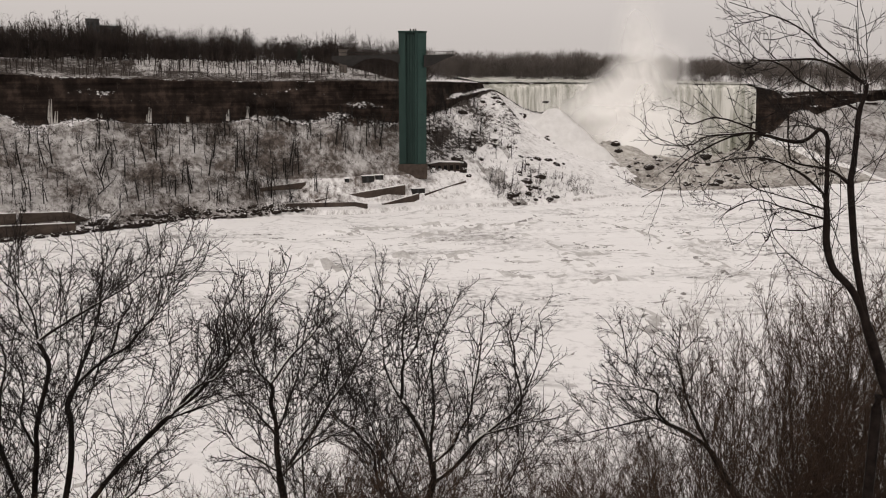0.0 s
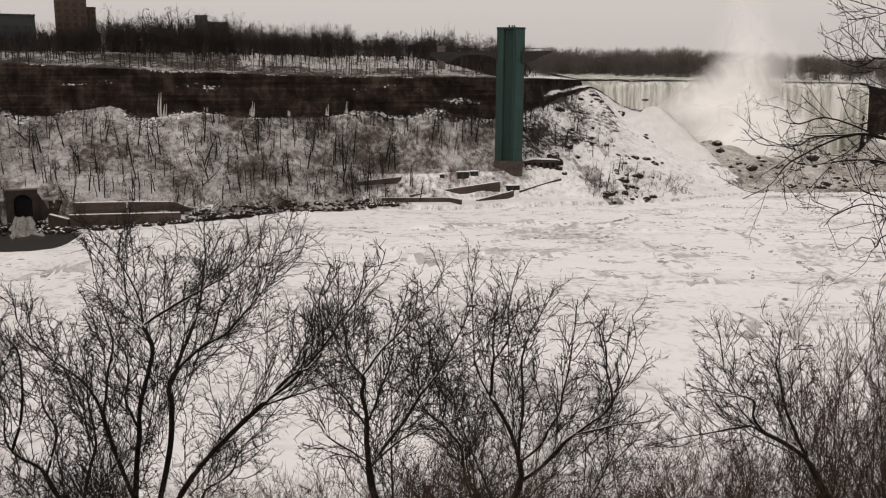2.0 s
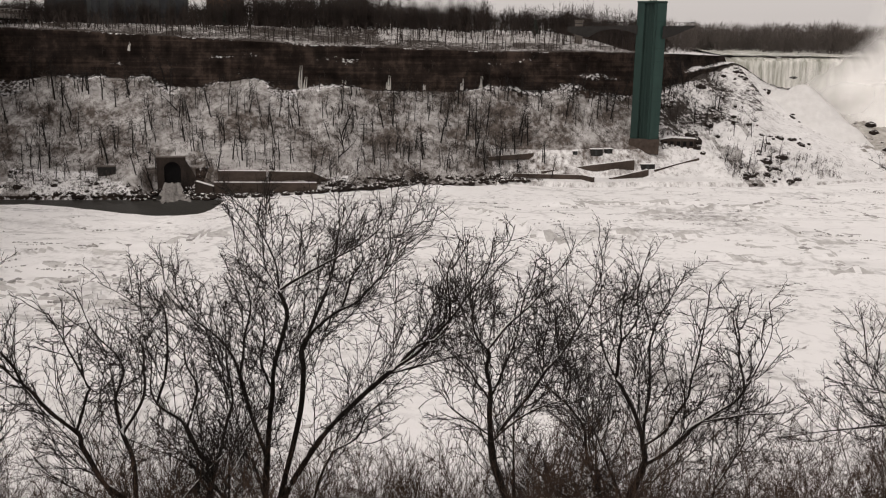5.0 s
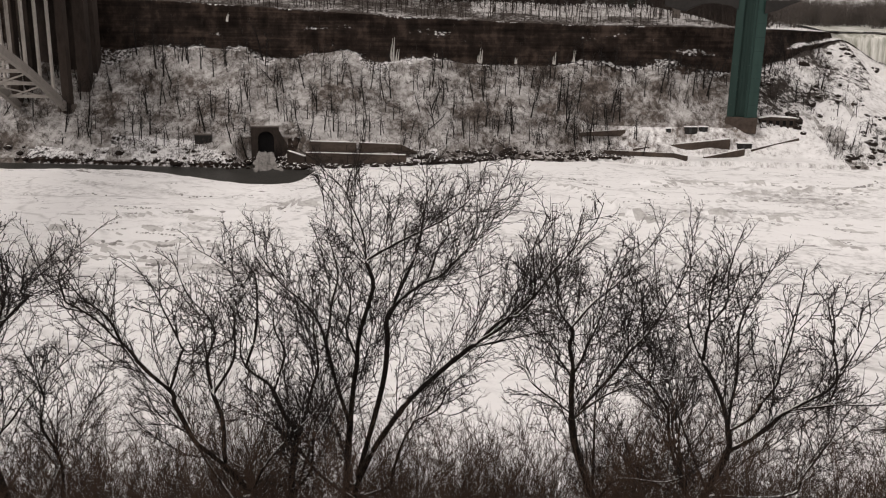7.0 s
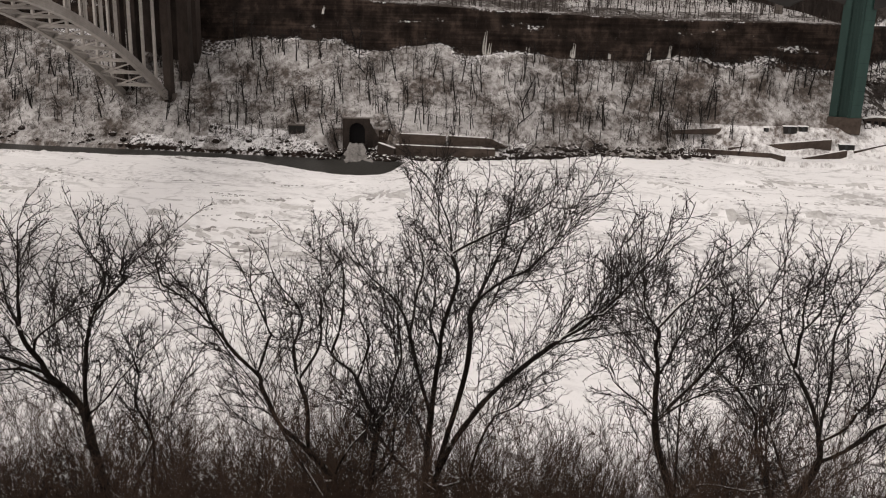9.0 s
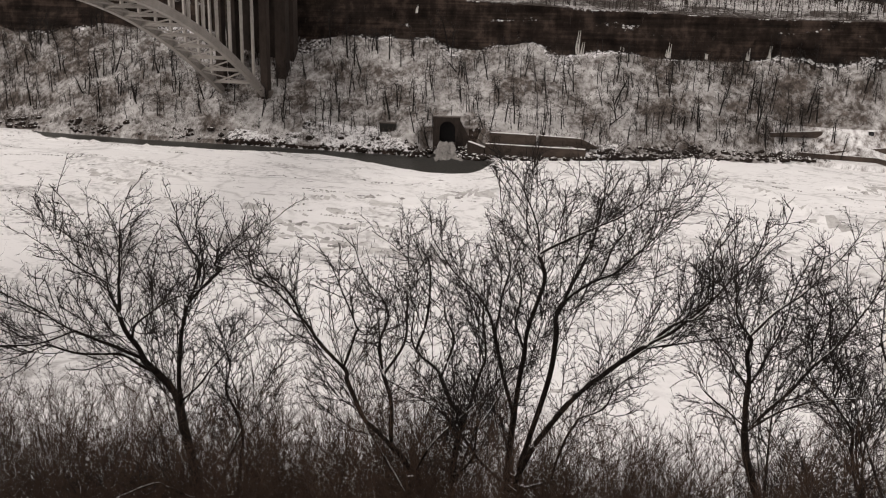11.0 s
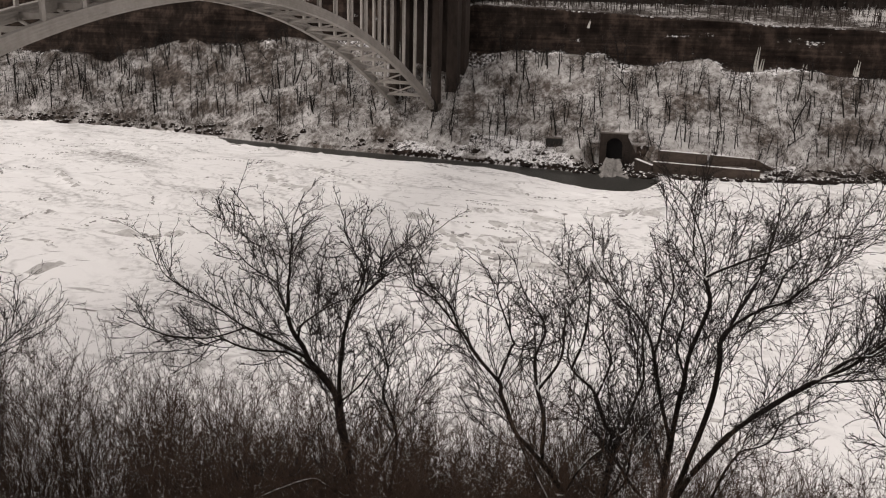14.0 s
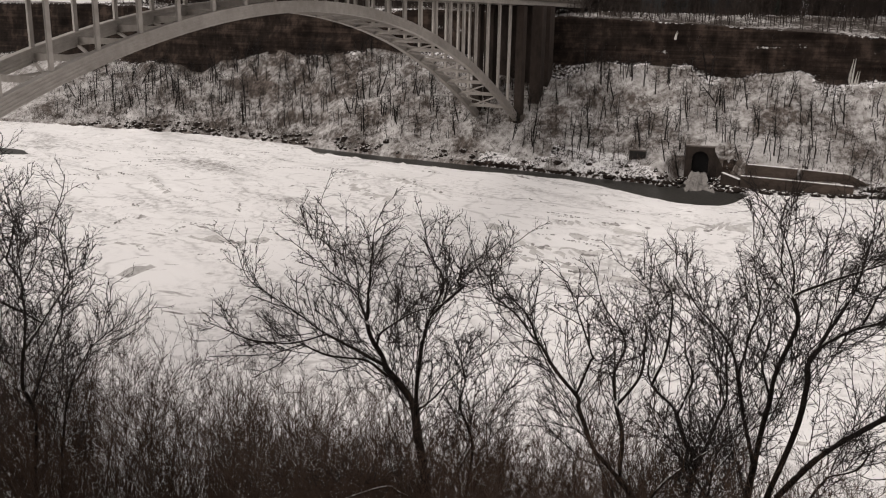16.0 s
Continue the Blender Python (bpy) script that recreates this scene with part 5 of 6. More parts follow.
# ---------------------------------------------------------------- woods, slope trees, brush
def build_woods():
    rng = rng_of(5)
    kinds = [join(list(far_tree(200 + i, 13, 5.5 + i % 3, 0.3, 120, 0.62, 0.028, 0.22, 0.45, 0.05, 1 + i % 2))) for i in range(7)]
    tops_az = [2, 4.6, 6.7, 9, 11.2, 13.3, 14.7, 16.8, 19.5, 22, 26, 29.7, 60]
    tops_el = [1.6, 1.9, 2.2, 2.05, 2.15, 2.55, 2.2, 2.45, 2.85, 2.95, 2.9, 2.2, 2.0]
    places = []
    for k in range(420):
        s = rng.uniform(-520, 60)
        d = rng.uniform(47, 90) if k % 10 else rng.uniform(90, 200)
        n = float(edge_n(s)) + d
        x, y = world_xy(s, n)
        az = math.degrees(math.atan2(-x, y))
        ground = float(plateau_z(s, n)) - 0.4
        top = 57 + math.hypot(x, y) * math.tan(radians(float(np.interp(az, tops_az, tops_el))))
        size = max(0.35, (top - ground) / 13.6 * (rng.uniform(0.7, 1.0) if k % 7 else rng.uniform(1.0, 1.16)))
        places.append((int(rng.integers(7)), float(x), float(y), ground, rng.uniform(0, 6.3), float(size)))
    fuzz = [crown_clump(270 + i, 120, 9 + i % 3, 5.5, -0.5, 0.04, 2.0) for i in range(6)]
    for k in range(1900):
        s = rng.uniform(-520, 66)
        n = float(edge_n(s)) + 47 + 70 * rng.random() ** 1.4
        x, y = world_xy(s, n)
        az = math.degrees(math.atan2(-x, y))
        ground = float(plateau_z(s, n)) - 0.4
        top = 57 + math.hypot(x, y) * math.tan(radians(float(np.interp(az, tops_az, tops_el))))
        size = max(0.3, (top - ground) / 10.5 * rng.uniform(0.55, 0.92))
        places.append((7 + int(rng.integers(6)), float(x), float(y), ground, rng.uniform(0, 6.3), float(size)))
    v, f = scatter_mesh(kinds + fuzz, places)
    ob = put("far_woods", mesh_np("far_woods", v, f), MAT_WOODS)
    tagged(ob, "dark belt of leafless trees on the plateau", "woods", kind="stuff")
    # undergrowth that closes the belt near the ground, and brush on the cliff
    bush = [join(list(sapling_arrays(250 + i, 4.5, 0.10, (5, 3), 0.8, 0.05, 3, 0.45, 0.06, 0.5, 0.25, 2))) for i in range(4)]
    places = []
    for _ in range(700):
        s = rng.uniform(-520, 70)
        n = float(edge_n(s)) + rng.uniform(44, 84)
        x, y = world_xy(s, n)
        places.append((int(rng.integers(4)), float(x), float(y), float(plateau_z(s, n)) - 0.3, rng.uniform(0, 6.3), rng.uniform(0.9, 1.9)))
    v, f = scatter_mesh(bush, places)
    tagged(put("undergrowth", mesh_np("undergrowth", v, f), MAT_WOODS), "dark leafless undergrowth below the plateau trees", "undergrowth", kind="stuff")
    places = []
    for _ in range(280):
        s = rng.uniform(-520, 84)
        t = rng.random()
        z = float(slope_z(s, 1.0)) * (1 - t) + float(rim_z(s)) * t
        n = float(edge_n(s)) + 1.0 + 5 * t + rng.uniform(-0.5, 0.6)
        x, y = world_xy(s, n)
        places.append((int(rng.integers(4)), float(x), float(y), z - 0.5, rng.uniform(0, 6.3), rng.uniform(0.3, 0.75)))
    for _ in range(380):
        s = rng.uniform(-520, 60)
        if float(fractal(np.array(s), np.array(0.0), 18, 88)) < rng.uniform(-0.6, 0.2):
            continue
        t = 1.0 - 0.16 * rng.random() ** 1.5
        n, z = talus_at(s, t)
        x, y = world_xy(s, n)
        places.append((int(rng.integers(4)), float(x), float(y), float(z) - 0.5, rng.uniform(0, 6.3), rng.uniform(0.4, 0.9)))
    v, f = scatter_mesh(bush, places)
    tagged(put("cliff_brush", mesh_np("cliff_brush", v, f), MAT_WOODS), "dark brush clinging to the rock face", "brush", kind="stuff")
    places = []
    while len(places) < 400:
        if rng.random() < 0.7:
            s, t = rng.uniform(14, 74), rng.uniform(0.45, 1.0)
            if t < 0.45 + (s - 14) * 0.006:
                continue
        else:
            s, t = (rng.uniform(40, 92), rng.uniform(0.03, 0.22)) if rng.random() < 0.6 else (rng.uniform(262, 400), rng.uniform(0.3, 1.0))
        n, z = talus_at(s, t)
        x, y = world_xy(s, n)
        places.append((int(rng.integers(4)), float(x), float(y), float(z) - 0.3, rng.uniform(0, 6.3), rng.uniform(0.3, 0.7)))
    v, f = scatter_mesh(bush, places)
    tagged(put("point_brush", mesh_np("point_brush", v, f), MAT_WOODS), "dark brush on the rocky slope beside the tower", "brush", kind="stuff")
    places = []
    for k in range(600):
        s = rng.uniform(-515, 60)
        d = rng.uniform(4, 10) if k % 2 else rng.uniform(8, 46)
        n = float(edge_n(s)) + d
        if d > 10 and s > -120 and float(fractal(np.array(s), np.array(n), 26, 39)) < 0.0:
            continue
        x, y = world_xy(s, n)
        places.append((int(rng.integers(4)), float(x), float(y), float(plateau_z(s, n)) - 0.4, rng.uniform(0, 6.3), rng.uniform(0.22, 0.55)))
    v, f = scatter_mesh(bush, places)
    tagged(put("rim_brush", mesh_np("rim_brush", v, f), MAT_WOODS), "dark brush along the rim of the cliff", "brush", kind="stuff")
    # trees in the park strip just behind the rim
    kinds = [join(list(far_tree(300 + i, 8 + i % 3, 3.2, 2.5, 22, 0.7, 0.05, 0.2, 0.4, 0.05))) for i in range(5)]
    places = []
    for _ in range(1250):
        s = rng.uniform(-500, 30)
        n = float(edge_n(s)) + rng.uniform(7, 46)
        x, y = world_xy(s, n)
        places.append((int(rng.integers(5)), float(x), float(y), float(plateau_z(s, n)) - 0.3, rng.uniform(0, 6.3), rng.uniform(0.45, 0.95)))
    v, f = scatter_mesh(kinds, places)
    tagged(put("rim_trees", mesh_np("rim_trees", v, f), MAT_WOODS), "thin leafless trees on the snowy bank above the cliff", "trees", kind="stuff")
    # woods behind the falls, with the haze put into their colour
    kinds = [crown_clump(400 + i, 230, 15, 11 + i % 3, 0.0, 0.075, 2.6) for i in range(6)]
    places = []
    for k in range(820):
        az = rng.uniform(-31, 3.5)
        r = rng.uniform(585, 760)
        p = polar(az, r, 0)
        rel = np.array([p.x, p.y]) - ORIGIN
        s, n = rel @ S_DIR, rel @ N_DIR
        ground = float(plateau_z(s, n)) - 0.5
        el = float(np.interp(az, [-31, -20, -14, -11, -7, 0, 3.5], [0.55, 0.6, 0.75, 0.85, 1.08, 1.05, 1.1])) + 0.06 * float(smooth_noise(np.array(az), np.array(0.0), 1.2, 9))
        size = (57 + r * math.tan(radians(el)) - ground) / 15.5 * (rng.uniform(0.6, 0.98) if k % 5 else rng.uniform(0.95, 1.06))
        places.append((int(rng.integers(6)), p.x, p.y, ground, rng.uniform(0, 6.3), float(max(size, 0.3))))
    v, f = scatter_mesh(kinds, places)
    tagged(put("island_woods", mesh_np("island_woods", v, f), MAT_HAZEWOODS), "leafless woods beyond the falls, paled by painted haze", "woods", kind="stuff")


build_woods()


def conifer(az, dist, high, seed):
    rng = rng_of(seed)
    p = polar(az, dist, 0)
    rel = np.array([p.x, p.y]) - ORIGIN
    z = float(plateau_z(rel @ S_DIR, rel @ N_DIR)) - 0.3
    t = thing("conifer", (p.x, p.y, z), "dark green conifer among leafless trees", "tree", "conifers on the plateau")
    P = np.array([[[0, 0, 0], [0, 0, high * 0.5], [0, 0, high]]], float)
    R = np.array([[0.25, 0.16, 0.03]])
    v, f = tubes(P, R, 6)
    put("trunk", mesh_np("trunk", v, f, True), MAT_SLOPETREE, t)
    k = 150
    u = rng.random(k) ** 0.8
    hgt = high * (0.12 + 0.88 * u)
    reach = (1 - u) * high * 0.26 + 0.3
    ang = rng.random(k) * 6.283
    d = np.stack([np.cos(ang), np.sin(ang), -0.25 + 0.2 * rng.random(k)], 1)
    start = np.stack([0 * hgt, 0 * hgt, hgt], 1)
    Q = start[:, None] + d[:, None] * reach[:, None, None] * np.linspace(0, 1, 4)[None, :, None]
    Rq = np.broadcast_to(np.array([0.22, 0.38, 0.3, 0.06]), (k, 4)) * (0.6 + 0.5 * rng.random((k, 1)))
    v, f = tubes(Q, Rq, 5)
    put("crown", mesh_np("crown", v, f), MAT_CONIFER, t)


for az, dist, high, seed in ((22.0, 450, 13.5, 1), (16.0, 445, 9.5, 2), (15.7, 452, 8.5, 3), (9.0, 430, 8, 4), (27.8, 430, 7, 5), (-17.6, 700, 11, 6)):
    conifer(az, dist, high, seed)


def build_slope_trees():
    rng = rng_of(77)
    protos = []
    for i in range(9):
        trunk, twigs = far_tree(500 + i, 11 + (i % 4) * 1.6, 3.8 + (i % 3), 3.0, 85, 0.5, 0.032, 0.31, 0.55, 0.1, i % 3)
        t = thing("slope_tree", (0, 0, -60), "thin dark leafless tree on the snowy talus slope", "tree", "trees on the talus slope")
        put("trunk", mesh_np("trunk", *trunk), MAT_SLOPETREE, t)
        put("crown", mesh_np("crown", *twigs), MAT_SLOPETREE, t)
        protos.append(t)
    count = 0
    used = set()
    while count < 285:
        s = rng.uniform(-505, 62)
        t = rng.uniform(0.16, 0.97)
        if -30 < s < 40 and t < 0.66:
            continue
        if s > 5 and rng.random() < 0.5:
            continue
        n, z = talus_at(s, t)
        i = int(rng.integers(9))
        size = rng.uniform(0.6, 1.15)
        tilt = 4 if rng.random() < 0.9 else 22
        m = Matrix.Translation(W(s, n, float(z) - 0.5)) @ pose(0, 0, 0, rng.normal() * tilt, rng.normal() * tilt, rng.uniform(0, 360)) @ Matrix.Scale(size, 4)
        if i not in used:
            used.add(i)
            protos[i].matrix_basis = m
        else:
            copy_thing(protos[i], m @ Matrix.Diagonal((*[1 / c for c in protos[i].scale], 1)))
        count += 1
    # more of them, farther along the slope
    kinds = [join(list(far_tree(520 + i, 8 + (i % 4) * 1.5, 3.0, 2.0, 34, 0.55, 0.03, 0.19, 0.5, 0.12, i % 2))) for i in range(6)]
    places = []
    while len(places) < 800:
        s, t = rng.uniform(-515, 70), rng.uniform(0.12, 1.0)
        if -40 < s < 42 and t < 0.66:
            continue
        n, z = talus_at(s, t)
        x, y = world_xy(s, n)
        places.append((int(rng.integers(6)), float(x), float(y), float(z) - 0.4, rng.uniform(0, 6.3), rng.uniform(0.5, 1.05)))
    v, f = scatter_mesh(kinds, places)
    tagged(put("slope_wood", mesh_np("slope_wood", v, f), MAT_SLOPETREE), "thin leafless trees crowding the snowy talus", "trees", kind="stuff")
    # brush
    kinds = []
    for i in range(8):
        r = rng_of(600 + i)
        k = 9
        d = unit(np.stack([r.normal(size=k) * 0.5, r.normal(size=k) * 0.5, np.ones(k)], 1))
        L = r.uniform(1.0, 2.8, k)
        start = r.normal(size=(k, 3)) * np.array([0.8, 0.8, 0.0])
        P = start[:, None] + d[:, None] * L[:, None, None] * np.linspace(0, 1, 3)[None, :, None]
        P[:, 2, :2] += r.normal(size=(k, 2)) * 0.25
        R = np.broadcast_to(np.array([0.065, 0.05, 0.03]), (k, 3))
        C, RC = sprout(r, P, np.array(R), 2, 0.3, 1.0, 0.6, 0.5, 0.2, 2, 0.8, 0.04)
        kinds.append(join([spikes(P, np.array(R)), blades(C, RC, i)]))
    places = []
    while len(places) < 5200:
        s = rng.uniform(-515, 130)
        t = rng.uniform(0.02, 1.0)
        if -36 < s < 40 and 0.02 < t < 0.5:
            continue
        dens = 0.5 + 0.55 * float(fractal(np.array(s), np.array(t * 55), 13, 33)) + (0.25 if t < 0.3 else 0)
        if s > 15:
            dens -= 0.25 * (s - 15) / 40
        if rng.random() > dens:
            continue
        n, z = talus_at(s, t)
        x, y = world_xy(s, n)
        places.append((int(rng.integers(8)), float(x), float(y), float(z) - 0.25, rng.uniform(0, 6.3), rng.uniform(0.5, 1.15)))
    for _ in range(1100):
        s = rng.uniform(-510, 40)
        n = float(edge_n(s)) + rng.uniform(7, 44)
        if float(fractal(np.array(s), np.array(n), 20, 37)) < -0.25:
            continue
        x, y = world_xy(s, n)
        places.append((int(rng.integers(8)), float(x), float(y), float(plateau_z(s, n)) - 0.3, rng.uniform(0, 6.3), rng.uniform(0.4, 1.0)))
    v, f = scatter_mesh(kinds, places)
    tagged(put("slope_brush", mesh_np("slope_brush", v, f), MAT_BRUSH), "grey-brown winter brush on the snowy talus", "brush", kind="stuff")


build_slope_trees()


def rock_arrays(seed, fine=2):
    bm = bmesh.new()
    bmesh.ops.create_icosphere(bm, subdivisions=fine, radius=1.0)
    r = rng_of(seed)
    off = r.random(3) * 50
    for v in bm.verts:
        v.co *= 1 + 0.35 * noise.noise(v.co * 1.3 + Vector(off)) + 0.15 * noise.noise(v.co * 3.1 + Vector(off))
        v.co.z *= 0.62
    bm.verts.index_update()
    V = np.array([tuple(v.co) for v in bm.verts])
    F = np.array([[v.index for v in f.verts] for f in bm.faces])
    bm.free()
    return V, F


def build_boulders():
    rng = rng_of(91)
    kinds = [rock_arrays(700 + i) for i in range(6)]
    chips = [rock_arrays(720 + i, 1) for i in range(6)]
    places = []
    for _ in range(1500):
        s = rng.uniform(-480, -40)
        if (-275 < s < -160 and rng.random() < 0.7) or (not -215 < s < -40 and rng.random() < 0.5):
            continue
        t = rng.random() ** 1.6 * 0.12
        if float(smooth_noise(np.array(s), np.array(t * 40), 13, 61)) < rng.uniform(-0.7, 0.3):
            continue
        n, z = talus_at(s, t)
        x, y = world_xy(s, n)
        places.append((int(rng.integers(6)), float(x), float(y), float(z) - 0.1, rng.uniform(0, 6.3), rng.uniform(0.35, 1.0) + 1.1 * rng.random() ** 4))
    for _ in range(70):
        s = rng.uniform(-186, -160)
        n = rng.uniform(-14, 0)
        if -178.5 < s < -169.5:
            continue
        x, y = world_xy(s, n)
        places.append((int(rng.integers(6)), float(x), float(y), 0.2 + 0.1 * (n + 14), rng.uniform(0, 6.3), rng.uniform(0.6, 1.7)))
    v, f = scatter_mesh(kinds, places)
    tagged(put("shore_boulders", mesh_np("shore_boulders", v, f), MAT_BOULDER), "dark boulders along the shore, capped with snow", "boulders", kind="stuff")
    places = []
    while len(places) < 260:
        s = rng.uniform(14, 235)
        t = rng.random() ** 1.2 * 0.95
        if float(fractal(np.array(s), np.array(t * 90), 24, 44)) < rng.uniform(-0.35, 0.6):
            continue
        n, z = talus_at(s, t)
        x, y = world_xy(s, n)
        size = rng.uniform(0.5, 1.6) if rng.random() < 0.85 else rng.uniform(1.6, 3.2)
        places.append((int(rng.integers(6)), float(x), float(y), float(z) - 0.1, rng.uniform(0, 6.3), size))
    v, f = scatter_mesh(kinds, places)
    tagged(put("talus_boulders", mesh_np("talus_boulders", v, f), MAT_BOULDER), "snow-capped boulders strewn below the falls", "boulders", kind="stuff")
    # broken ice along the pressure ridges
    places = []
    for line in ridge_lines():
        p = np.array(line, float)
        seg = np.linalg.norm(np.diff(p, axis=0), axis=1)
        cum = np.concatenate([[0], np.cumsum(seg)])
        gap = rng.uniform(0, 99)
        for d in np.arange(0, cum[-1], 0.55):
            if float(fractal(np.array(d), np.array(gap), 9, 15, 2)) < rng.uniform(-0.5, 0.3):
                continue
            s, n = np.interp(d, cum, p[:, 0]), np.interp(d, cum, p[:, 1])
            s, n = s + rng.normal() * 0.9 + 2 * float(smooth_noise(np.array(d), np.array(gap), 9, 3)), n + rng.normal() * 1.0 + 2.5 * float(smooth_noise(np.array(d), np.array(gap + 5.0), 8, 4))
            x, y = world_xy(s, n)
            places.append((int(rng.integers(6)), float(x), float(y), 0.35, rng.uniform(0, 6.3), rng.uniform(0.25, 0.65) + 0.6 * rng.random() ** 4))
    # short broken streaks strewn over the whole sheet
    for _ in range(330):
        s0, n0 = rng.uniform(-420, 130), -12 - 165 * rng.random()
        if n0 > float(ice_edge(s0)) - 4:
            continue
        turn = rng.normal() * 0.35 if rng.random() < 0.6 else rng.uniform(-1.5, 1.5)
        for d in np.arange(0, rng.uniform(2, 13), 0.6):
            if rng.random() < 0.3:
                continue
            x, y = world_xy(s0 + d * math.cos(turn) + rng.normal() * 0.35, n0 + d * math.sin(turn) + rng.normal() * 0.35)
            places.append((int(rng.integers(6)), float(x), float(y), 0.42, rng.uniform(0, 6.3), rng.uniform(0.18, 0.42)))
    v, f = scatter_mesh(chips, places)
    tagged(put("ridge_ice", mesh_np("ridge_ice", v, f), MAT_RIDGE), "broken grey ice heaped along pressure ridges", "ice blocks", kind="stuff")


build_boulders()


def frozen_seep(s, n, z0, z1, wide, seed):
    """Ice that hangs down the cliff."""
    rng = rng_of(seed)
    o = thing("frozen_seep", W(s, n, z1), "white frozen seep hanging down the dark cliff", "icicle", "frozen seeps on the cliff")
    k = 7
    x = np.linspace(-wide / 2, wide / 2, k) + rng.normal(size=k) * 0.15
    h = (z0 - z1) * rng.uniform(0.3, 1.0, k)
    P = np.stack([np.stack([x * 0.85, 0 * x + 0.8, h], 1), np.stack([x * 0.95, 0 * x, h * 0.5], 1), np.stack([x, 0 * x - 0.5, 0 * x - 0.5], 1)], 1)
    R = np.stack([np.full(k, 0.10), np.full(k, 0.2), np.full(k, 0.3)], 1) * (0.7 + 0.5 * rng.random((k, 1)))
    for j in range(k):
        v, f = tubes(P[j:j + 1], R[j:j + 1], 6)
        put("ice_column", mesh_np("ice_column", v, f, True), MAT_ICE, o)


for s, n, z0, z1, wide, seed in ((-129, 46.5, 46, 35, 1.7, 1), (-127, 46, 41, 35.5, 1.4, 2), (-111, 46.5, 41, 35, 1.6, 3), (-93, 46, 41, 35, 2.2, 4),
                                 (-54, 46, 40.5, 35, 1.2, 5), (-62, 46.5, 39.5, 35, 0.8, 6), (-78, 46.5, 39.5, 35, 1.0, 7), (-196, 49.5, 55, 50, 0.4, 8)):
    frozen_seep(s, n, z0, z1, wide, seed)

# ---------------------------------------------------------------- trees on the near slope
# each limb as aims in the tree's own upright plane: across, height
TREE_AIMS, TREE_SPOT = {}, {}
TREE_AIMS["broad_tree"] = [
    [(-0, 41.8), (0.1, 43.8), (0.3, 45.5), (0.5, 47), (1, 48.8), (0.9, 49.5), (0.5, 50.7), (0.1, 51.6), (-0.5, 52.4)],
    [(0.9, 49.5), (1.5, 50), (2.5, 50.6), (3.5, 51.3), (4.2, 52.3)],
    [(0.3, 42.2), (1.2, 45.5), (1.5, 47), (1.7, 47.9), (2.3, 48.5), (3.3, 48.9), (4.2, 49.8), (5, 50.7), (5.8, 51.5)],
    [(0.2, 41.8), (0.9, 43.6), (2, 45.3), (3.1, 46.4), (4, 47.2), (5.1, 48.1), (6.2, 48.5), (7, 49.4)],
    [(4, 47.2), (4.8, 47.9), (5.7, 49.2), (6.4, 50.5), (6.4, 51.7)],
    [(3.9, 47), (5.6, 47.3), (7.1, 47.4)],
]
TREE_AIMS["broad_tree"] += [
    [(1.4, 42.1), (1.8, 43.7), (2.2, 44.6), (3.1, 45.3), (3.4, 46.2), (3.9, 47)],
    [(0.2, 44.2), (-0.2, 45.5), (-0.5, 46.5), (-0.8, 47.6), (-1.3, 48.4), (-1.8, 48.9), (-2.3, 49.9), (-2.5, 50.7)],
    [(-0.6, 47), (-0.3, 48), (-0.1, 49), (-0.3, 50), (-0.3, 50.8)],
    [(1.6, 47.8), (2.3, 49.8), (2.6, 51), (2.8, 52.4)],
    [(2.6, 48.6), (2.9, 49.6), (3.3, 50.3), (3.5, 51.7)],
    [(0.5, 46.4), (0.2, 47.5), (0.3, 48.6), (-0.1, 49.9)],
    [(5.1, 48.1), (5.6, 48.9), (5.5, 50.3), (5.9, 51.5)],
]
TREE_SPOT["broad_tree"] = (26.6, 26)
TREE_AIMS["leaning_tree"] = [
    [(0.2, 43.2), (-0.6, 44.3), (-1.4, 45.4), (-1.7, 46.2), (-1.9, 46.6), (-2.7, 47.7), (-3.6, 48.4), (-4.6, 49.3), (-5.1, 50)],
    [(-4.6, 49.3), (-4.3, 50.1), (-4, 50.8)],
    [(-3.1, 48.2), (-3.5, 49.4), (-3.9, 50.6)],
    [(-1.9, 46.7), (-1.5, 47.8), (-1.3, 48.3), (-1.9, 49.6), (-2.2, 50.6)],
    [(-0.4, 44.3), (-0.5, 45.7), (-0.6, 46.4), (-0.9, 47.8), (-1.2, 48.3)],
    [(-0.6, 46.4), (-0.7, 47.8), (-1, 49), (-1.7, 50.7)],
    [(-0.4, 46.4), (0.1, 47.4), (-0, 48.7), (-0.4, 49.4), (-1.1, 49.8)],
]
TREE_SPOT["leaning_tree"] = (33.3, 24)
TREE_AIMS["stubbed_tree"] = [
    [(-0, 42.5), (0.2, 44.2), (-0, 45.1), (-0.3, 45.9), (-1.1, 46.6), (-1.3, 47.7), (-1.6, 48.9)],
    [(0.2, 44.2), (0.4, 45.5), (0.5, 46.2)],
    [(-0.3, 45.9), (0.2, 46.9), (-0, 48.1), (-0.6, 49)],
    [(-1.1, 46.6), (-0.6, 47.8), (-0.7, 49.4), (-1.1, 50.5)],
    [(0.2, 44), (0.8, 45.8), (1.2, 46.9), (0.9, 48.3), (0.6, 49.8)],
]
TREE_SPOT["stubbed_tree"] = (30.4, 25)
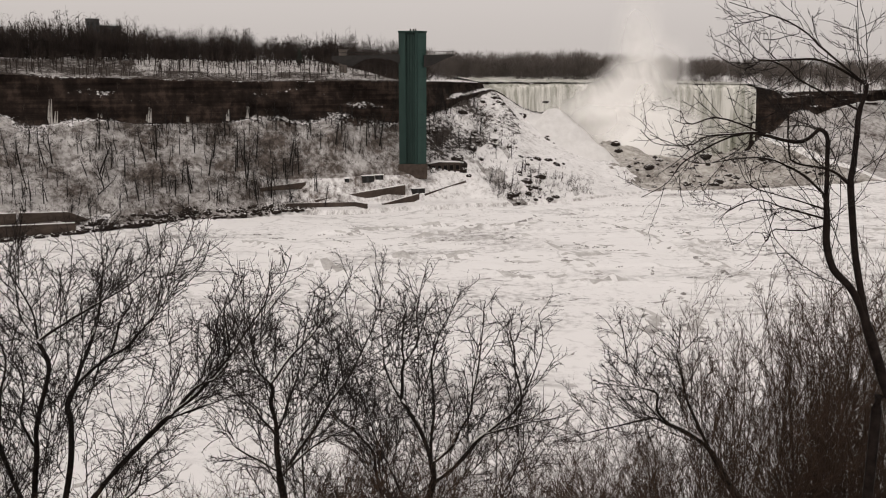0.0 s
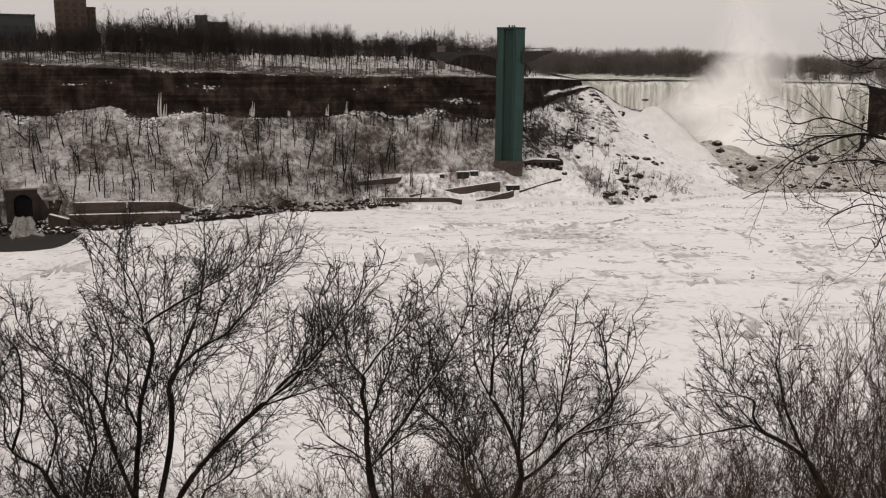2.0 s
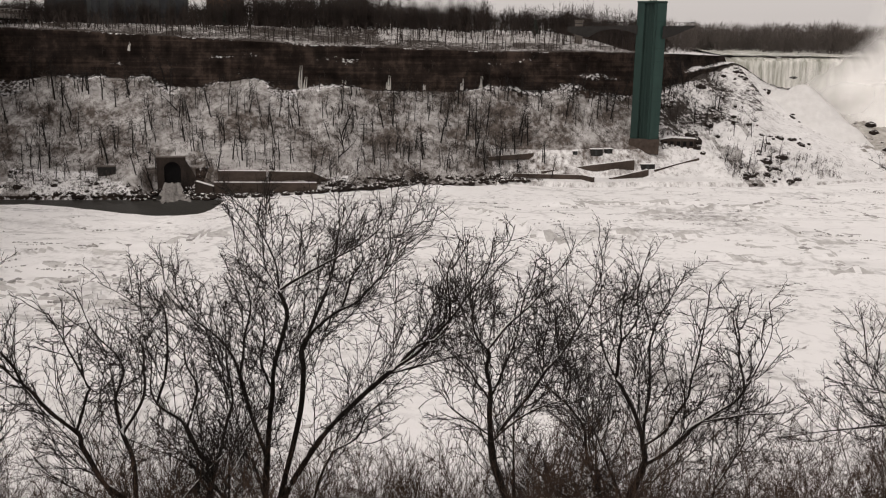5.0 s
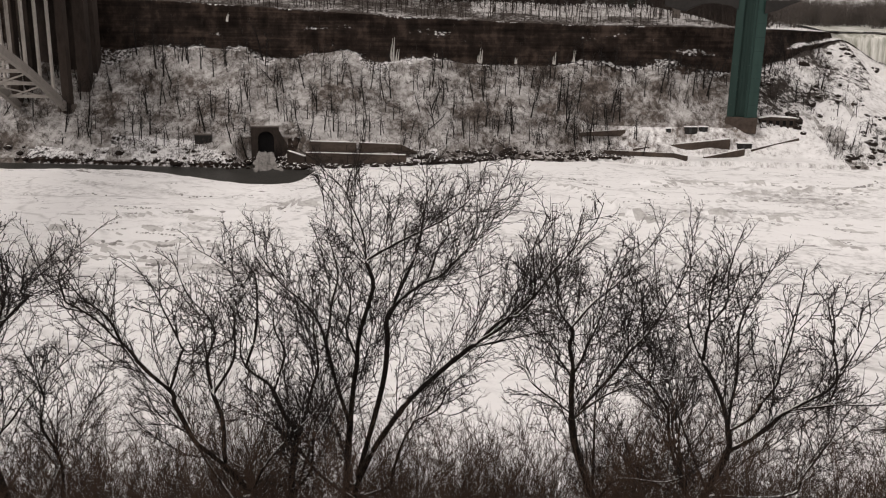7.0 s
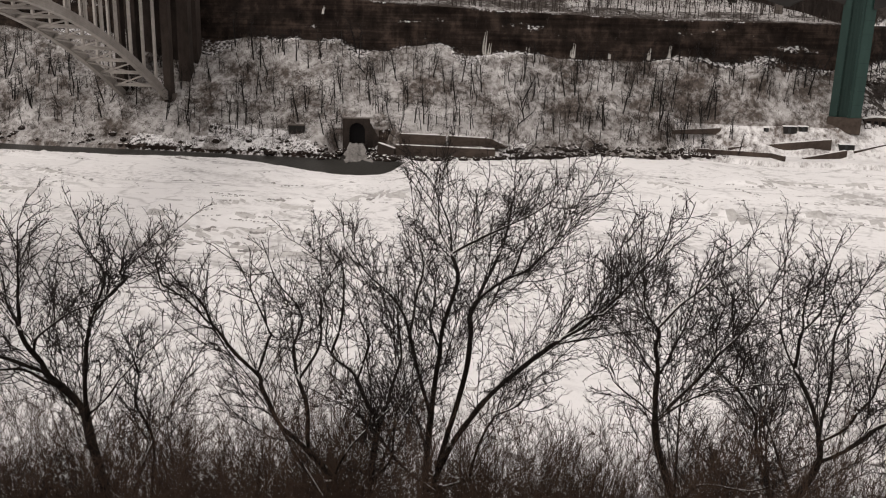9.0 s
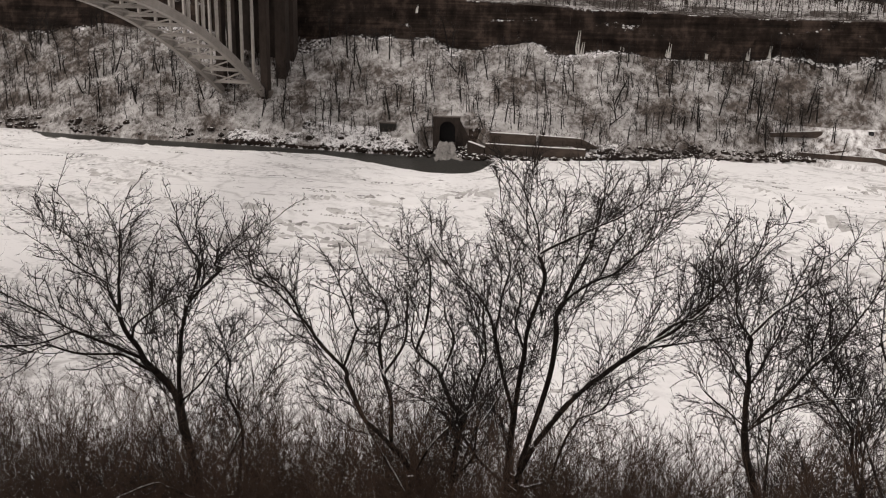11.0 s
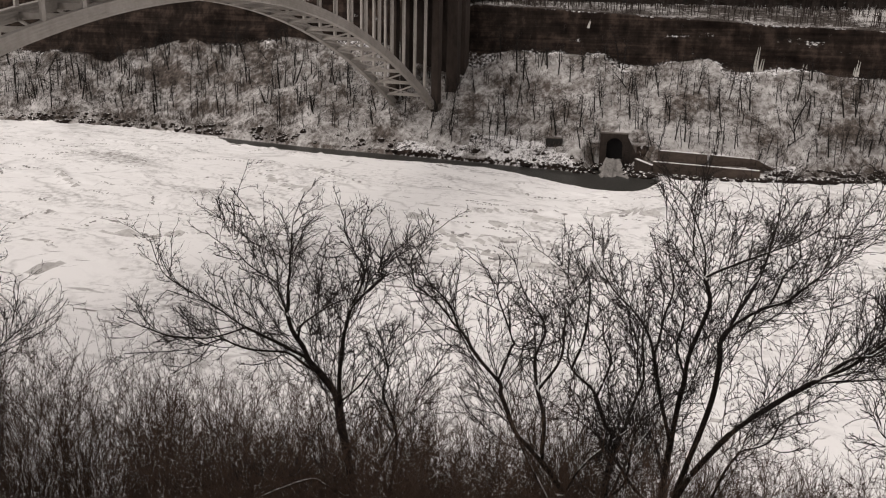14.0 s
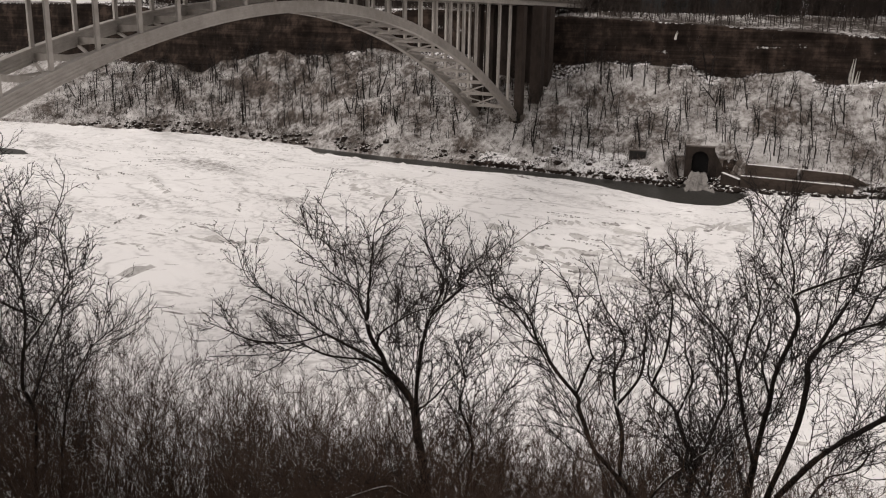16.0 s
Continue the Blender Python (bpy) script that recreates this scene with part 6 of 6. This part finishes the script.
TREE_AIMS["slender_tree"] = [
    [(-0, 42.7), (-0.4, 44.2), (-0.6, 45.3), (-0.7, 46.7), (-0.9, 47.7), (-0.8, 48.4), (-1, 49.4), (-1.2, 50.4), (-1.5, 51.2)],
    [(-0.6, 45.3), (-0, 46.2), (0.7, 47), (1.3, 47.9), (1.9, 48.8), (2.4, 50), (2.4, 51.3)],
    [(-0.8, 46.9), (-0.3, 47.6), (0.1, 48.5), (0.2, 49.7), (0.4, 50.9)],
    [(-0.8, 48.4), (-0.1, 49.1), (0.9, 49.9), (1.6, 51.2)],
    [(-0.7, 45.6), (-1.3, 46.3), (-1.9, 46.8), (-2.6, 47)],
    [(-0.7, 46.6), (-1, 47.7), (-1.8, 48.7)],
    [(-0.6, 45.3), (0.3, 46.3), (1.4, 46.8), (2.9, 47.1)],
]
TREE_SPOT["slender_tree"] = (9.3, 25)
TREE_AIMS["whip_tree"] = [
    [(0, 42.6), (-0.5, 44), (-0.8, 45.1), (-1.3, 46), (-2, 46.8), (-2.4, 47.6), (-2.5, 49)],
    [(0, 42.6), (-0.3, 44.5), (-0.3, 45.6), (0.1, 46.8)],
    [(-1.3, 46), (-1.2, 47.2), (-1.5, 48.6), (-1.6, 49.8)],
    [(-2, 46.8), (-2, 48), (-1.8, 49.3)],
]
TREE_SPOT["whip_tree"] = (3.1, 26)
TREE_AIMS["spreading_tree"] = [
    [(0, 43.2), (0.5, 44.6), (0.4, 45.3), (0.1, 46.1), (-0.4, 47.1), (-0.8, 48.1), (-1, 49), (-1.3, 50.2)],
    [(-0.4, 47.1), (-0.2, 48), (0.3, 48.9), (0.3, 49.9), (0.6, 51.2)],
    [(0.4, 45.3), (0.6, 46.7), (0.6, 48.1), (1, 49.2), (1.5, 50.4)],
    [(0.5, 44.7), (1.3, 45.3), (2.1, 46.1), (2.7, 46.6), (3.2, 47.1), (3.8, 48.7), (3.8, 49.8)],
    [(2.1, 46.1), (3.2, 46.8), (4.4, 47.3)],
]
TREE_AIMS["spreading_tree"] += [
    [(0.4, 45.3), (1.2, 46), (1.7, 46.9), (1.9, 47.8), (2.1, 49.1), (2.3, 50.5)],
    [(-0.2, 48), (0, 49.5), (0.1, 50.8)],
    [(0.2, 43.5), (1.1, 44.2), (2.3, 44.8), (3.6, 45.4)],
    [(3.2, 47.1), (3.2, 48.6), (3.3, 49.6)],
    [(0.1, 43.3), (2.4, 43.7), (3, 44.6), (3.6, 45.5), (4.1, 46.8)],
]
TREE_SPOT["spreading_tree"] = (2, 25)
TREE_AIMS["forked_tree"] = [
    [(-0, 42.4), (-0.2, 44.3), (-0.4, 45.2), (-0.8, 45.8), (-1.3, 46.5), (-1.5, 47.2), (-1.7, 48.1), (-1.9, 48.9), (-2, 49.8), (-2.5, 50.5), (-3.4, 51.8)],
    [(-1.5, 47.5), (-1.2, 48), (-0.5, 48.8), (0.5, 49.4), (1, 50.4)],
    [(-1.7, 48.3), (-1.6, 49.3), (-1.4, 50.6), (-1.2, 52)],
    [(-1.4, 46.7), (-2.4, 47.4), (-3.3, 48), (-4.1, 48.5), (-5.1, 49.3), (-5.5, 50.3)],
    [(-1.1, 46.3), (-1.9, 46.9), (-2.7, 47.2), (-3.5, 47.6), (-4.7, 47.3), (-6.3, 47.3)],
    [(-3.1, 47.9), (-4, 47.7), (-5.4, 48.1), (-6.2, 48.8)],
]
TREE_AIMS["forked_tree"] += [
    [(-1.9, 48.9), (-2.8, 49.6), (-3.5, 50.3), (-4.3, 50.6)],
    [(-0.4, 45.2), (-0.3, 46.8), (-0, 47.9), (0.1, 48.6), (0.3, 49.9), (-0, 50.9), (-0.1, 51.8)],
    [(-0.2, 45.5), (0.6, 46.2), (1.1, 46.8), (1.9, 47.3), (2.7, 48.2)],
    [(0.3, 48.6), (0.9, 49.8), (1.1, 50.4), (1.8, 51.6)],
    [(1.1, 42.3), (1.3, 44.2), (1.2, 45.7), (1.1, 46.8), (0.9, 48.1)],
    [(-0.3, 42.4), (-0.8, 43.1), (-1.2, 43.6), (-2.1, 43.7), (-3.1, 43.7), (-4.3, 43.7)],
]
TREE_SPOT["forked_tree"] = (47.9, 25)
TREE_AIMS["rim_tree"] = [
    [(0, 52.3), (-0.4, 53.7), (-0.7, 54.2), (-0.9, 54.8), (-1, 55.2), (-1, 55.7), (-1, 56.1), (-1.2, 56.2), (-1.4, 56.2)],
    [(-1.2, 56.2), (-1.4, 56), (-1.9, 56.1), (-2.2, 56), (-2.6, 55.8), (-2.9, 55.6), (-3, 55.3), (-3.2, 55.1)],
    [(-1, 55.2), (-1.3, 55.5), (-1.7, 55.7), (-2.1, 55.7), (-2.6, 55.6), (-2.9, 55.7)],
    [(-2.2, 56), (-2.5, 56), (-2.7, 55.9), (-3.2, 55.9), (-3.4, 56.1)],
    [(-0.3, 53.2), (-0.5, 54.2), (-0.6, 55.2), (-0.6, 55.8), (-0.6, 56.4), (-0.6, 56.8), (-0.7, 57.4), (-0.8, 58.2)],
    [(-0.6, 56.4), (-0.9, 56.6), (-1.2, 56.8), (-1.5, 57), (-1.9, 57.1), (-2.2, 57), (-2.5, 57), (-2.9, 57.2)],
]
TREE_AIMS["rim_tree"] += [
    [(-0.6, 56.8), (-1, 57.2), (-1.4, 57.5), (-1.7, 57.7), (-2.3, 57.9)],
    [(-0.6, 56.8), (-1.1, 57.1), (-1.5, 57.1), (-1.9, 57.1), (-2.1, 57.3), (-2.3, 57.5)],
    [(-0.9, 54.8), (-1.1, 54.7), (-1.4, 54.7), (-1.5, 54.5), (-1.6, 54.6), (-1.8, 54.6)],
    [(-1.1, 54.9), (-1.4, 55), (-1.8, 55.1), (-2.2, 54.9), (-2.4, 54.7)],
    [(-0.9, 55), (-1.3, 55.2), (-1.7, 55.3), (-2, 55.6)],
    [(-0.6, 55.4), (-0.8, 55.6), (-1.2, 55.7), (-1.3, 56), (-1.4, 56.4), (-1.9, 56.2), (-2.1, 56.7)],
    [(-1.9, 56.1), (-2.4, 56.3), (-2.7, 56.2), (-2.8, 56.4)],
]
TREE_SPOT["rim_tree"] = (-27.4, 14)
TREE_AIMS["arching_tree"] = [
    [(-0.4, 43.5), (-1.8, 45.2), (-3.0, 45.6), (-4.8, 44.7), (-6.7, 43.5)],
    [(-2.8, 45.6), (-3.4, 46.9), (-4.9, 47.4)],
    [(-1.6, 44.9), (-2.4, 47.4), (-2.8, 49.2)],
    [(-3.0, 45.6), (-4.2, 46.9), (-5.0, 48.5)],
]
TREE_SPOT["arching_tree"] = (-20.4, 28)
TREE_AIMS["pole_tree"] = [
    [(0.1, 41.0), (0.5, 46.9), (0.8, 52.1)],
    [(0.5, 46.9), (1.7, 49.0), (2.2, 49.3)],
    [(0.7, 49.1), (0.2, 50.9), (0.2, 52.0)],
    [(0.6, 48.0), (-0.5, 49.6), (-0.9, 51.9)],
    [(0.8, 40.8), (1.9, 45.7), (3.5, 47.2)],
    [(-1.7, 41.4), (-0.9, 47.1), (-0.5, 52.4)],
    [(0.4, 45.0), (1.4, 47.5), (1.6, 50.5)],
]
TREE_SPOT["pole_tree"] = (73.8, 30)

TREE_LOOK = {
    "broad_tree": (0.185, "broad dark leafless tree with wide-reaching limbs below the rim"),
    "leaning_tree": (0.11, "slim leafless tree leaning outwards, snow along its limbs"),
    "stubbed_tree": (0.12, "leafless tree with a broken snow-tipped stub among its limbs"),
    "slender_tree": (0.13, "slender leafless tree with upswept branches"),
    "whip_tree": (0.06, "thin whip-like leafless tree with two stems"),
    "spreading_tree": (0.13, "spreading leafless tree with many upright shoots"),
    "forked_tree": (0.16, "forked leafless tree with a long drooping side limb"),
    "rim_tree": (0.078, "large dark leafless tree at the rim with crooked limbs"),
    "arching_tree": (0.12, "snow-laden limb arching low over the thicket"),
    "pole_tree": (0.085, "straight slender leafless tree rising from the thicket"),
}
TREE_DENSE = {"broad_tree": 3.5, "slender_tree": 3.6, "spreading_tree": 3.6, "leaning_tree": 2.8, "stubbed_tree": 2.8}
for i, (key, limbs) in enumerate(TREE_AIMS.items()):
    girth, label = TREE_LOOK[key]
    az, dist = TREE_SPOT[key]
    if key == "rim_tree":
        bare_tree("bare_tree", az, dist, limbs, 40 + i, girth, label, MAT_BARK, 0.35, 0.0044, 0, 3.8, 0.8, 4, 0.085, 15)
    else:
        bare_tree("bare_tree", az, dist, limbs, 40 + i, girth, label, MAT_SNOWBARK, 0.42, 0.0096, 0 if key == "arching_tree" else 2, TREE_DENSE.get(key, 3.2), 1.2, 6, 0.16, 14)


# ---------------------------------------------------------------- thickets on the near slope
def thicket_arrays(seed, stems, high, spread):
    """A many-stemmed shrub: bare stems that part like a vase below a full crown of fine shoots."""
    rng = rng_of(seed)
    k = 8
    P, R = [], []
    for j in range(stems):
        p = rng.normal(size=3) * np.array([spread, spread, 0]) * 0.3
        a = rng.uniform(0, 6.283)
        lean = rng.uniform(0.03, 0.20)
        d = unit(np.array([math.cos(a) * lean, math.sin(a) * lean, 1.0]))
        length = high * rng.uniform(0.7, 1.0)
        pts = [p]
        for _ in range(k - 1):
            d = unit(d + rng.normal(size=3) * np.array([0.08, 0.08, 0.02]))
            pts.append(pts[-1] + d * length / (k - 1))
        P.append(pts)
        R.append(rng.uniform(0.03, 0.055) * np.linspace(1, 0.12, k))
    P, R = np.array(P), np.array(R)
    B, RB = sprout(rng, P, R, 22, 0.28, 0.99, 0.66, 0.22, 0.10, 4, 0.5, 0.0072, 0.12, 0.5, 0.09)
    C, RC = sprout(rng, B, RB, 6, 0.12, 1.0, 0.60, 0.45, 0.10, 3, 0.7, 0.0060, 0.15, 0.4, 0.06)
    D, RD = sprout(rng, C, RC, 3, 0.15, 1.0, 0.60, 0.6, 0.08, 2, 0.8, 0.0052, 0.1, 0.4, 0.03)
    return triangles(tubes(P, R, 4)), join([triangles(tubes(B, RB, 3)), blades(C, RC, seed + 1), blades(D, RD, seed)])


def build_thickets():
    rng = rng_of(123)
    protos = []
    for i in range(6):
        stems, twigs = thicket_arrays(800 + i, 5 + i % 3, 14.0, 1.8)
        t = thing("thicket_shrub", (0, 0, -60), "dense brown leafless shrub on the near slope", "shrub", "thicket on the near slope")
        put("trunk", mesh_np("trunk", *stems), MAT_THICKET, t)
        put("crown", mesh_np("crown", *twigs), MAT_THICKET, t)
        protos.append(t)
    used = set()
    tops_az = [-31, -24.5, -21.5, -18.4, -16.9, -13.8, -10.3, -4, 6, 12, 17.8, 25, 32, 38, 45.9, 50.3, 54.2, 57.9, 61.5, 65, 68.3, 71.4, 76, 82]
    tops_el = [-9.5, -10.2, -11.1, -13.1, -16.0, -20.4, -23.0, -24.8, -24.3, -25.6, -26.0, -25.4, -24.6, -24.2, -23.8, -24, -23.0, -22.0, -20.4, -19.4, -18.5, -17.5, -17, -16]
    for az in np.arange(-31, 79, 1.2):
        for layer in range(4 if -14 < az < 58 else 2):
            a = az + rng.uniform(-0.8, 0.8)
            dist = (rng.uniform(27, 32), rng.uniform(32, 38), rng.uniform(38, 46), rng.uniform(18, 26))[layer]
            el = float(np.interp(a, tops_az, tops_el)) + 0.1 - rng.uniform(0, 2.6)
            top = 57 + dist * math.tan(radians(el))
            ground = near_bank_z(dist * math.cos(radians(a - 22.3))) - 0.3
            size = (top - ground) / 13.6
            if size < 0.25:
                continue
            wide = 0.45 * size + 0.55
            i = int(rng.integers(6))
            m = Matrix.Translation(polar(a, dist, ground)) @ pose(0, 0, 0, 0, 0, rng.uniform(0, 360)) @ Matrix.Diagonal((wide, wide, size, 1))
            if i not in used:
                used.add(i)
                protos[i].matrix_basis = m
            else:
                copy_thing(protos[i], m @ Matrix.Diagonal((*[1 / c for c in protos[i].scale], 1)))


build_thickets()
